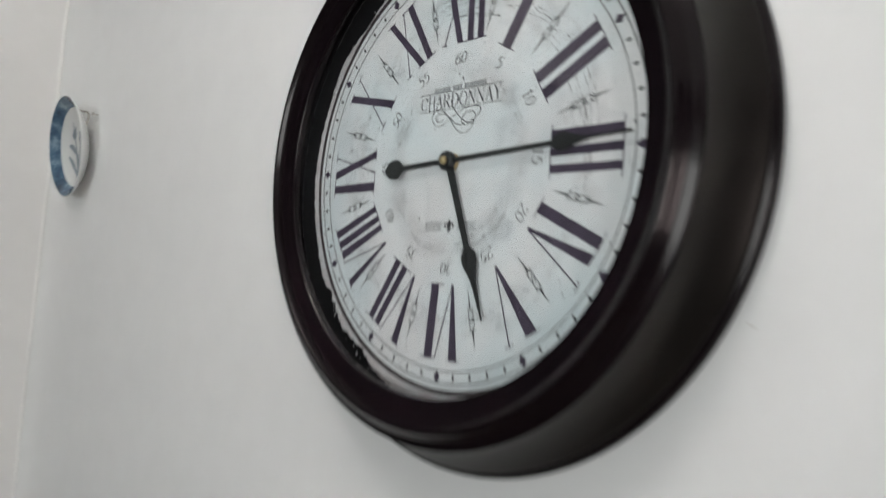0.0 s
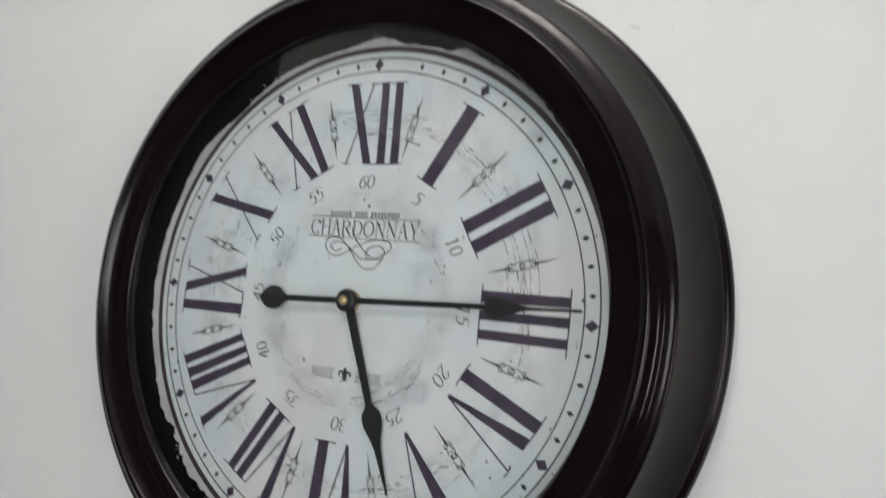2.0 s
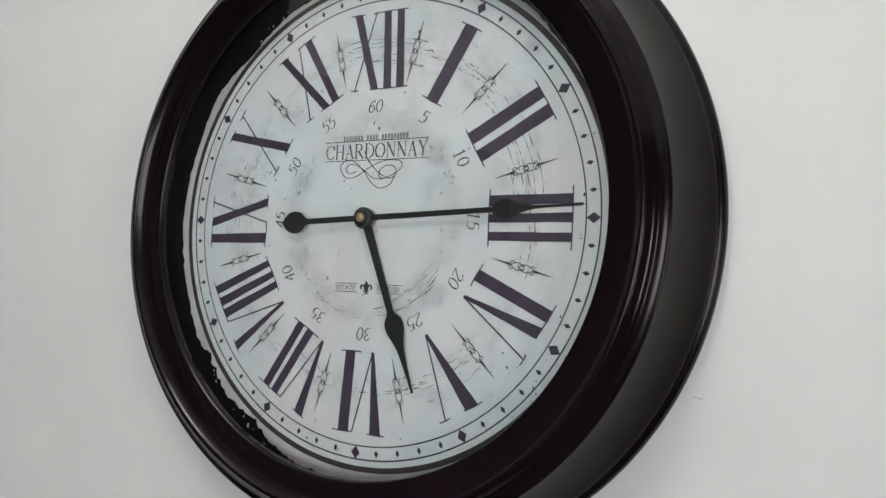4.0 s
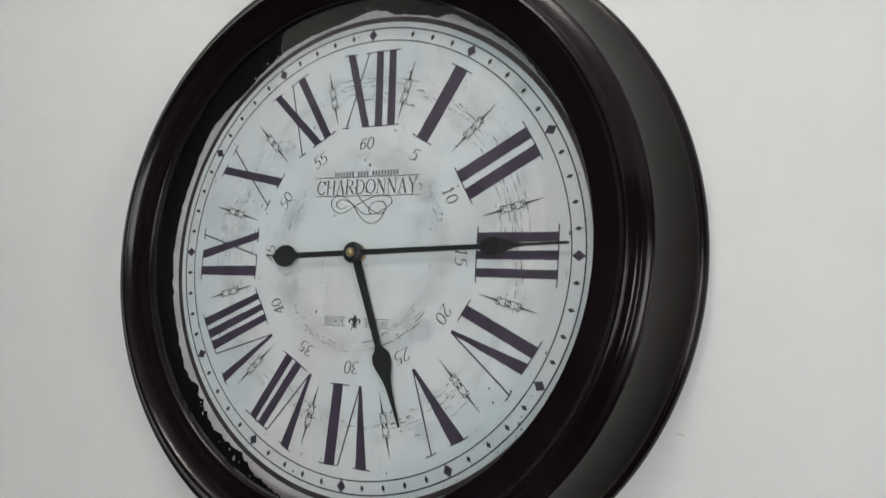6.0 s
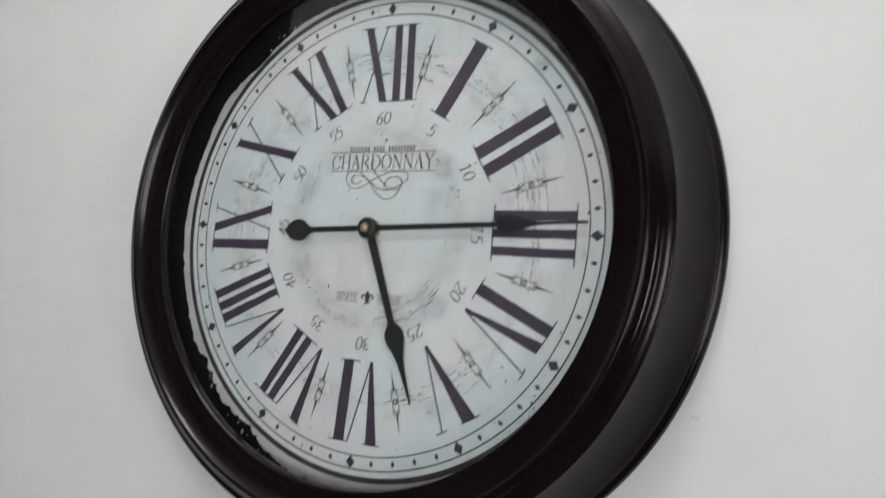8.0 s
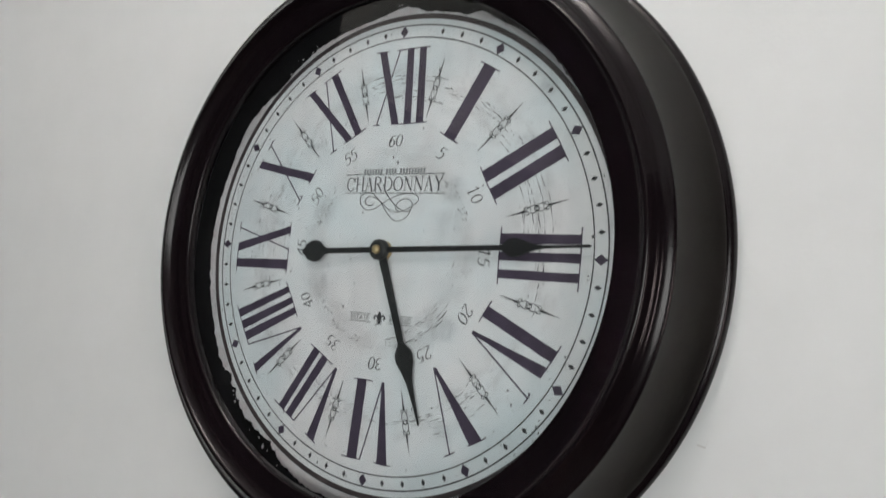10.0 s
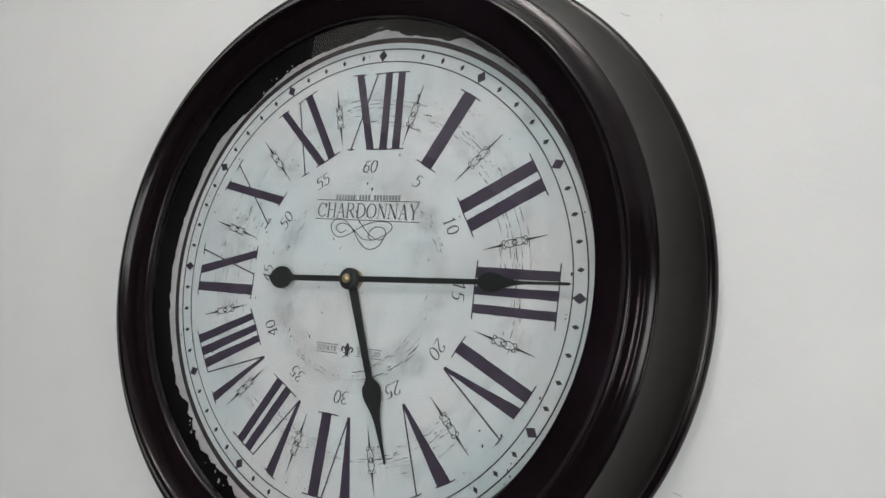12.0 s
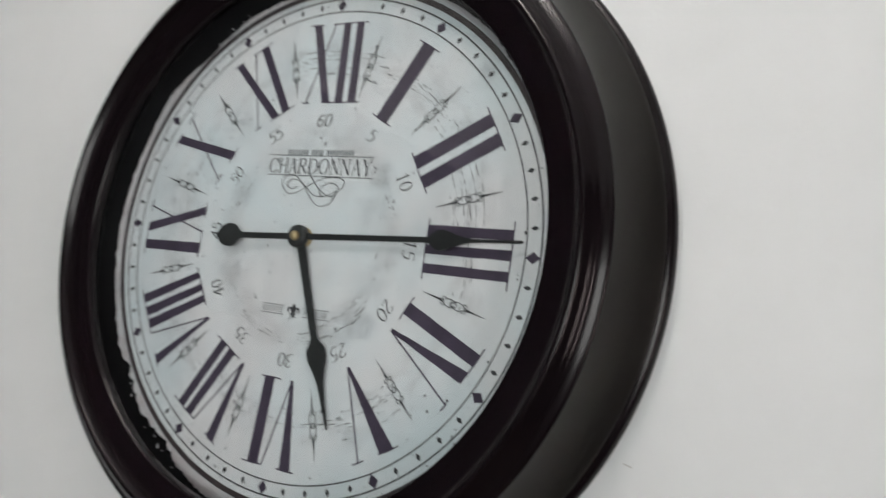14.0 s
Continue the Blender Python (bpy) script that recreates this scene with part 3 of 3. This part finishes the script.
HEAVY = {"A": [(0.38, 1), (0.67, 0)], "N": [(0.15, 1), (0.70, 0)], "Y": [(0.14, 1), (0.42, 0.46)], "R": [(0.36, 0.52), (0.75, -0.02)]}
pr = Print()
word, u0, u1, v0, high = "CHARDONNAY", -0.250, 0.282, 0.269, 0.064
step = (u1 - u0) / sum(SERIF[c][0] for c in word)
u = u0
for c in word:
    wide, lines = SERIF[c]
    for line in lines:
        thick = 0.0026 if c == "N" and line[0][0] == line[-1][0] else 0.0070
        thick = 0.0030 if c == "A" and line[0] == (0.38, 1) else thick
        thick = 0.0034 if c == "Y" and line[0][0] == 0.70 else thick
        pr.pen([(u + p[0] * step, v0 + p[1] * high) for p in line], thick, 0.0026)
    if c in HEAVY:
        pr.pen([(u + p[0] * step, v0 + p[1] * high) for p in HEAVY[c]], 0.0074)
    u += wide * step
pr.done("lettering", GREY_INK, dial, "worn grey serif word on the dial")
pr = Print()
pr.pen([(-0.257, 0.347), (0.284, 0.344)], 0.0034)
pr.pen([(-0.255, 0.261), (0.287, 0.258)], 0.0034)
pr.done("rule", GREY_INK, dial)
# small maker's line as plain bars
pr = Print()
for i in range(22):
    if i not in (7, 12):
        a, v = -0.155 + 0.342 * i / 22, 0.3485 + 0.00002 * i
        pr.poly([(a, v), (a + 0.0105, v), (a + 0.0105, v + 0.0225), (a, v + 0.0225)])
pr.done("small_lettering", ink("faint_grey_ink", (0.24, 0.245, 0.255), (0.40, 0.41, 0.42)), dial, "small faded line of lettering")


pr = Print()
pr.pen(glide([(-0.039, 0.300), (-0.017, 0.259), (0.027, 0.213), (0.066, 0.187), (0.105, 0.177), (0.130, 0.200), (0.117, 0.227), (0.081, 0.233), (0.049, 0.216), (0.042, 0.187), (0.067, 0.174)], 7), 0.0042, 0.0032)
pr.pen(glide([(-0.079, 0.213), (-0.104, 0.202), (-0.129, 0.211), (-0.132, 0.230), (-0.104, 0.244), (-0.063, 0.232), (-0.026, 0.207), (0.011, 0.180), (0.066, 0.175), (0.111, 0.192), (0.154, 0.220), (0.151, 0.247), (0.105, 0.257), (0.046, 0.249),
                          (-0.017, 0.222), (-0.074, 0.190), (-0.121, 0.182), (-0.157, 0.210), (-0.161, 0.242), (-0.132, 0.263), (-0.088, 0.254), (-0.039, 0.212), (-0.001, 0.165), (0.046, 0.135), (0.098, 0.148), (0.123, 0.185)], 7), 0.0042, 0.0030)
pr.done("flourish", BLACK_INK, dial, "looped pen flourish")

pr = Print()
for a, b in ((-0.158, -0.040), (0.055, 0.184)):
    for v in (-0.284, -0.320):
        pr.pen([(a, v), (b, v)], 0.0030)
pr.done("rule", GREY_INK, dial)


def typed(name, text, u, v, high, wide, parent):
    """A word in the built-in font, as a mesh of its own."""
    curve = bpy.data.curves.new(name, "FONT")
    curve.body, curve.size, curve.align_x, curve.offset = text, 1.0, "CENTER", 0.0
    tmp = bpy.data.objects.new(name, curve)
    me = bpy.data.meshes.new_from_object(tmp)
    bpy.data.objects.remove(tmp)
    xs, ys = [p.co.x for p in me.vertices], [p.co.y for p in me.vertices]
    sx, sy = wide / (max(xs) - min(xs)), high / (max(ys) - min(ys))
    mx, my = (max(xs) + min(xs)) / 2, (max(ys) + min(ys)) / 2
    for p in me.vertices:
        p.co = ((u + (p.co.x - mx) * sx) * R, -0.0004, (v + (p.co.y - my) * sy) * R)
    me.materials.append(GREY_INK)
    ob = new(name, me)
    ob.parent = parent
    return ob


typed("lettering", "ESTATE", -0.099, -0.302, 0.0215, 0.100, dial)
typed("lettering", "BOTTLED", 0.120, -0.302, 0.021, 0.112, dial)

pr = Print()
cu, cv, k = 0.008, -0.303, 1.28
pr.poly([(cu + k * p[0], cv + k * p[1]) for p in glide([(0, 0.026), (0.008, 0.012), (0.0045, -0.002), (0, -0.006), (-0.0045, -0.002), (-0.008, 0.012)], 3, closed=True)])
for e in (-1, 1):
    pr.pen([(cu + k * e * p[0], cv + k * p[1]) for p in glide([(0.003, -0.006), (0.008, 0.006), (0.016, 0.012), (0.022, 0.004), (0.018, -0.003)], 4)], 0.0085, 0.0055)
    pr.pen([(cu + k * e * p[0], cv + k * p[1]) for p in glide([(0.002, -0.010), (0.006, -0.017), (0.011, -0.018)], 4)], 0.005)
pr.poly([(cu - k * 0.013, cv - k * 0.010), (cu + k * 0.013, cv - k * 0.010), (cu + k * 0.013, cv - k * 0.006), (cu - k * 0.013, cv - k * 0.006)])
pr.poly([(cu - k * 0.0035, cv - k * 0.006), (cu + k * 0.0035, cv - k * 0.006), (cu, cv - k * 0.025)])
pr.done("fleur_de_lis", BLACK_INK, dial)


# cracks that run round the dial in broken rings, and ink specks
CRACK = material("crack_grey", (0.10, 0.10, 0.105), 0.7)
island = node(CRACK, "ShaderNodeNewGeometry").outputs["Random Per Island"]
link(CRACK, ramp(CRACK, island, [(0.0, (0.02, 0.02, 0.024)), (0.6, (0.035, 0.034, 0.038)), (1.0, (0.15, 0.15, 0.155))]), shader(CRACK).inputs["Base Color"])


def cracks(name, clusters, seed):
    """Broken arcs in rows, cluster by cluster: from and to (degrees), longest piece, share that is left, radii of the rows."""
    pick = random.Random(seed)
    pr = Print(0.0001)
    made = 0
    for a0, a1, longest, share, radii in clusters:
        for middle in radii:
            drift, a = pick.uniform(-0.010, 0.010), a0 + pick.uniform(0, 3)
            while a < a1:
                span = longest * pick.uniform(0.15, 1.0) ** 1.4
                fade = min(1.0, 0.45 + 2.2 * min(a - a0, a1 - a) / (a1 - a0))
                if pick.random() < share * fade:
                    steps = 3 + int(span / 0.008)
                    r, pts = middle + drift * (a - a0) / (a1 - a0) + pick.gauss(0, 0.0028), []
                    for i in range(steps):
                        b = radians(a) + span / r * i / (steps - 1)
                        q = r + 0.006 * noise.noise(Vector((math.cos(b) * 7, math.sin(b) * 7, middle * 40))) + pick.uniform(-0.0014, 0.0014)
                        pts.append((q * math.sin(b), q * math.cos(b)))
                    pr.pen(pts, pick.uniform(0.0012, 0.0036), ends=0.4)
                    made += 1
                    pr.y = -0.0001 - 0.0000002 * made
                a += math.degrees((span + pick.uniform(0.001, 0.016)) / middle)
    return tagged(pr.done(name, CRACK, dial), "fine dark broken cracks", kind="stuff")


cracks("crack_lines", [
    (-12, 20, 0.090, 0.72, (0.695, 0.707, 0.733, 0.762, 0.781, 0.803)), (17, 33, 0.050, 0.60, (0.745, 0.754, 0.763)), (31, 44, 0.030, 0.70, (0.752, 0.760, 0.768, 0.776, 0.786)),
    (40, 58, 0.032, 0.55, (0.715, 0.738, 0.762, 0.778, 0.795)), (63, 87, 0.070, 0.80, (0.682, 0.700, 0.726, 0.742, 0.762, 0.782, 0.806)), (87, 105, 0.045, 0.50, (0.738, 0.750, 0.764, 0.780)),
    (131, 163, 0.046, 0.62, (0.716, 0.728, 0.738, 0.747, 0.756, 0.768, 0.782, 0.822)), (160, 179, 0.055, 0.60, (0.700, 0.746, 0.756)), (176, 208, 0.026, 0.55, (0.688, 0.701, 0.716, 0.735, 0.750)),
    (214, 236, 0.035, 0.32, (0.700, 0.735, 0.765)), (250, 299, 0.030, 0.42, (0.602, 0.640, 0.668, 0.700, 0.722, 0.745, 0.770, 0.798, 0.822)), (307, 324, 0.030, 0.40, (0.655, 0.690, 0.722)),
    (334, 350, 0.040, 0.42, (0.738, 0.765, 0.800))], 3)
cracks("crack_lines", [
    (116, 164, 0.070, 0.66, (0.372, 0.380, 0.391, 0.399, 0.408, 0.416, 0.424, 0.433)), (160, 233, 0.020, 0.50, (0.410, 0.418, 0.424, 0.431)), (221, 243, 0.030, 0.60, (0.400, 0.411)), (92, 108, 0.025, 0.35, (0.362, 0.402, 0.440)),
    (36, 76, 0.022, 0.50, (0.408, 0.418, 0.428, 0.442)), (14, 25, 0.025, 0.50, (0.430, 0.441)), (281, 313, 0.020, 0.55, (0.394, 0.404, 0.414, 0.432))], 8)
pick = random.Random(12)
pr = Print(0.0002)
for count, near, far, a0, a1 in ((170, 0.0, 1.06, 0, 360), (60, 0.88, 1.06, 92, 168), (25, 0.88, 1.05, 185, 235), (45, 0.08, 0.36, 0, 360), (22, 0.70, 0.90, 20, 62)):
    for i in range(count):
        a, r = radians(pick.uniform(a0, a1)), math.sqrt(near * near + (far * far - near * near) * pick.random())
        size, lean = 0.0012 + 0.0032 * pick.random() ** 3.0, pick.uniform(1.0, 2.2)
        pr.poly([(r * math.sin(a) + size * pick.uniform(0.6, 1.2) * math.cos(b), r * math.cos(a) + lean * size * pick.uniform(0.6, 1.2) * math.sin(b)) for b in (0, 1.05, 2.1, 3.15, 4.2, 5.25)])
        pr.y = -0.00021
tagged(pr.done("specks", CRACK, dial), "scattered dark ink specks", kind="stuff")


# pointers: half width against the distance from the middle
def hand(name, shape, depth, turn, label):
    bm = bmesh.new()
    pts = []
    slope = [(shape[min(i + 1, len(shape) - 1)][1] - shape[max(i - 1, 0)][1]) / (shape[min(i + 1, len(shape) - 1)][0] - shape[max(i - 1, 0)][0]) for i in range(len(shape))]
    for i in range(len(shape) - 1):
        (r0, w0), (r1, w1) = shape[i], shape[i + 1]
        for k in range(4):
            t, d = k / 4, r1 - r0
            w = (2 * t ** 3 - 3 * t * t + 1) * w0 + (t ** 3 - 2 * t * t + t) * d * slope[i] + (3 * t * t - 2 * t ** 3) * w1 + (t ** 3 - t * t) * d * slope[i + 1]
            pts.append((w, r0 + d * t))
    pts.append((shape[-1][1], shape[-1][0]))
    outline = [(max(w, 0.0008), r) for w, r in pts] + [(-max(w, 0.0008), r) for w, r in pts[::-1]]
    lo, hi = ([bm.verts.new((u * R, y, v * R)) for u, v in outline] for y in (0.0, -0.0009))
    n = len(outline) // 2
    for i in range(n - 1):
        j, k = len(outline) - 1 - i, len(outline) - 2 - i
        bm.faces.new((hi[i], hi[i + 1], hi[k], hi[j]))
        bm.faces.new((lo[i], lo[j], lo[k], lo[i + 1]))
    for i in range(len(outline)):
        k = (i + 1) % len(outline)
        bm.faces.new((lo[i], lo[k], hi[k], hi[i]))
    bmesh.ops.recalc_face_normals(bm, faces=bm.faces[:])
    ob = part(name, bm, HAND, clock, label)
    ob.matrix_basis = pose(0, depth, 0, 0, turn, 0)
    return ob


hand("hour_hand", [(-0.030, 0.018), (0.0, 0.0205), (0.20, 0.0175), (0.395, 0.0150), (0.412, 0.0146), (0.425, 0.0150), (0.440, 0.024), (0.460, 0.040), (0.485, 0.0445), (0.515, 0.040), (0.550, 0.027), (0.590, 0.0165), (0.640, 0.011),
                   (0.700, 0.007), (0.774, 0.003)], YD - 0.0040, 159.0, "black spade-tipped hour hand")
hand("minute_hand", [(-0.447, 0.003), (-0.438, 0.016), (-0.415, 0.039), (-0.378, 0.050), (-0.343, 0.042), (-0.319, 0.020), (-0.303, 0.0130), (-0.280, 0.0125), (0.0, 0.0125), (0.574, 0.0106), (0.588, 0.0105), (0.600, 0.0110), (0.614, 0.021),
                     (0.635, 0.035), (0.660, 0.0385), (0.690, 0.031), (0.730, 0.0165), (0.775, 0.0075), (0.860, 0.0055), (0.962, 0.0055), (0.970, 0.0045), (0.974, 0.002)], YD - 0.0056, 87.2, "black spade-tipped minute hand")
part("collar", lathe([(0.0, YD - 0.0036), (0.0066, YD - 0.0036), (0.0072, YD - 0.0030), (0.0072, YD - 0.0002), (0.0, YD - 0.0002)], 40), BRASS, clock, "brass collar under the pointers", smooth=True)
part("hub", lathe([(0.0, YD - 0.0096), (0.0056, YD - 0.0095), (0.0072, YD - 0.0088), (0.0077, YD - 0.0078), (0.0077, YD - 0.0044), (0.0070, YD - 0.0038), (0.0, YD - 0.0038)], 40), HAND, clock, smooth=True)
part("pin", lathe([(0.0, YD - 0.0128), (0.0017, YD - 0.0125), (0.0029, YD - 0.0117), (0.0034, YD - 0.0104), (0.0034, YD - 0.0090), (0.0, YD - 0.0090)], 28), BRASS, clock, "small domed brass pin", smooth=True)

# ---- the plate on the wall ----
PX, PZ, PR = -0.949, ZC + 0.071, 0.086
plate = new("decorative_plate")
plate.matrix_world = pose(PX, -0.003, PZ, 6.5, 0, 0)
tagged(plate, "small blue and white porcelain plate hung on the wall", "plate")
outside = [(0.0, -0.004), (0.040, -0.004), (0.042, -0.006), (0.050, -0.008), (0.068, -0.016), (0.081, -0.026), (PR, -0.0305)]
well = [(PR, -0.0315), (PR - 0.001, -0.0320)]
rim = [(PR - 0.001, -0.0320), (0.081, -0.0285), (0.074, -0.0215), (0.068, -0.0180)]
centre = [(0.068, -0.0180), (0.060, -0.0142), (0.050, -0.0108), (0.038, -0.0095), (0.0, -0.0090)]
part("bowl", lathe(outside + well, 72), PORCELAIN, plate, "white glazed outside", smooth=True)
bm = lathe(rim, 96)
part("rim_band", bm, BLUE_GLAZE, plate, "mottled blue glazed rim", smooth=True)
part("well", lathe(centre, 72), PORCELAIN, plate, smooth=True)


def on_well(x, z):
    r = math.hypot(x, z)
    for (r0, y0), (r1, y1) in zip(centre, centre[1:]):
        if r1 <= r <= r0:
            return y1 + (y0 - y1) * (r - r1) / (r0 - r1) - 0.0006
    return -0.0186


def brush(name, pts, width):
    bm = bmesh.new()
    line = glide([(x * 1.45 - 0.008, z * 1.2, 0) for x, z in pts], 6)
    rows = []
    for i, p in enumerate(line):
        d = (line[min(i + 1, len(line) - 1)] - line[max(i - 1, 0)]).normalized()
        w = width * (0.35 + 0.65 * math.sin(math.pi * i / (len(line) - 1)))
        s = Vector((-d.y, d.x, 0)) * w / 2
        rows.append([bm.verts.new((q.x, on_well(q.x, q.y), q.y)) for q in (p - s, p + s)])
    for a, b in zip(rows, rows[1:]):
        bm.faces.new((a[0], b[0], b[1], a[1]))
    return part(name, bm, BLUE_LINE, plate)


brush("painted_stem", [(0.004, -0.045), (0.000, -0.015), (-0.004, 0.012), (-0.010, 0.038)], 0.0052)
brush("painted_stem", [(0.004, -0.045), (0.010, -0.015), (0.014, 0.012)], 0.0052)
for pts in ([(0.002, -0.040), (-0.012, -0.024), (-0.026, -0.012)], [(0.005, -0.040), (0.018, -0.022), (0.030, -0.004)], [(0.0, -0.010), (-0.012, 0.000), (-0.024, 0.004)], [(0.003, -0.044), (0.004, -0.020), (0.0, -0.004)]):
    brush("painted_leaf", pts, 0.011)
for pts in ([(-0.014, 0.020), (-0.006, 0.016), (0.000, 0.022)], [(0.008, 0.014), (0.016, 0.010), (0.024, 0.018)], [(0.010, 0.022), (0.016, 0.016), (0.020, 0.026)], [(-0.010, 0.026), (-0.006, 0.018), (-0.002, 0.030)]):
    brush("painted_petal", pts, 0.012)


def wire(name, pts, radius, mat, parent):
    curve = bpy.data.curves.new(name, "CURVE")
    curve.dimensions, curve.bevel_depth, curve.bevel_resolution = "3D", radius, 3
    line = curve.splines.new("POLY")
    line.points.add(len(pts) - 1)
    for q, p in zip(line.points, pts):
        q.co = (*p, 1)
    tmp = bpy.data.objects.new(name, curve)
    me = bpy.data.meshes.new_from_object(tmp)
    bpy.data.objects.remove(tmp)
    me.materials.append(mat)
    ob = new(name, me)
    ob.parent = parent
    return ob


wire("hanger", [tuple(p) for p in glide([(0.040, -0.010, 0.030), (0.041, -0.007, 0.044), (0.040, -0.005, 0.052), (0.036, -0.006, 0.058), (0.028, -0.012, 0.060), (0.018, -0.018, 0.064)], 5)], 0.0014, STEEL, plate)
nail = tagged(part("nail", lathe([(0.0, -0.010), (0.0026, -0.0098), (0.0028, -0.0085), (0.0012, -0.0080), (0.0012, 0.004), (0.0, 0.004)], 16), STEEL), "small steel nail in the wall", "nail")
nail.matrix_world = pose(PX + 0.044, 0, PZ + 0.055)

# ---- unseen lamp and windows, behind the camera ----
# unseen fitting, added round the globe light and the upward fill
lamp = new("ceiling_lamp")
lamp.matrix_world = pose(*LAMP)
tagged(lamp, "unseen round white open-topped fitting, added under the ceiling for the globe and the fill light", "lamp")
for name, rings in (("rose", [(0.0, CEIL - LAMP.z - 0.03), (0.06, CEIL - LAMP.z - 0.03), (0.06, CEIL - LAMP.z), (0.0, CEIL - LAMP.z)]), ("rim", [(0.165, 0.085), (0.175, 0.085), (0.175, 0.105), (0.165, 0.105), (0.165, 0.085)])):
    part(name, lathe([(r, -y) for r, y in rings], 40), FRAME_WHITE, lamp).matrix_basis = pose(0, 0, 0, -90, 0, 0)
for k in range(3):
    a = 2.1 * k
    wire("rod", [(0.17 * math.cos(a), 0.17 * math.sin(a), 0.10), (0.045 * math.cos(a), 0.045 * math.sin(a), CEIL - LAMP.z - 0.025)], 0.003, FRAME_WHITE, lamp)
# unseen window, added to hold the frontal fill lamp
rear = new("fill_window")
rear.matrix_world = pose(0, -3.315, 0)
tagged(rear, "wide white framed rear window, unseen and added for frontal fill light", "window", kind="structure")
for x0, x1, z0, z1 in ((RX0, RX0 + 0.06, RZ0, RZ1), (RX1 - 0.06, RX1, RZ0, RZ1), (RX0 + 0.06, RX1 - 0.06, RZ0, RZ0 + 0.06), (RX0 + 0.06, RX1 - 0.06, RZ1 - 0.06, RZ1), (1.18, 1.22, RZ0 + 0.06, RZ1 - 0.06)):
    part("window_frame", boxed((x0, x1, -0.02, 0.02, z0, z1)), FRAME_WHITE, rear)
window = new("window_1")
window.matrix_world = pose(2.34, 0, 0)
tagged(window, "white framed side window", "window", kind="structure")
for s in ((-0.03, 0.03, WY0, WY0 + 0.06, WZ0, WZ1), (-0.03, 0.03, WY1 - 0.06, WY1, WZ0, WZ1), (-0.03, 0.03, WY0 + 0.06, WY1 - 0.06, WZ0, WZ0 + 0.06), (-0.03, 0.03, WY0 + 0.06, WY1 - 0.06, WZ1 - 0.06, WZ1)):
    part("window_frame", boxed(s), FRAME_WHITE, window)

# ---- faint scuffs on the wall ----
for x, dz, pts in ((0.229, -0.100, [(-0.004, 0.001), (0.001, 0.0), (0.0015, 0.004)]), (0.186, 0.193, [(-0.001, 0.002), (0.001, 0.0), (0.0, -0.003)]), (0.162, 0.196, [(-0.003, 0.002), (0.0, 0.0), (0.004, -0.001)])):
    bm = bmesh.new()
    rows = [[bm.verts.new((a, 0, b + e)) for e in (-0.0004, 0.0004)] for a, b in pts]
    for a, b in zip(rows, rows[1:]):
        bm.faces.new((a[0], b[0], b[1], a[1]))
    ob = part("scuff", bm, MARK, wall)
    ob.matrix_basis = pose(x, -0.0004, ZC + dz)
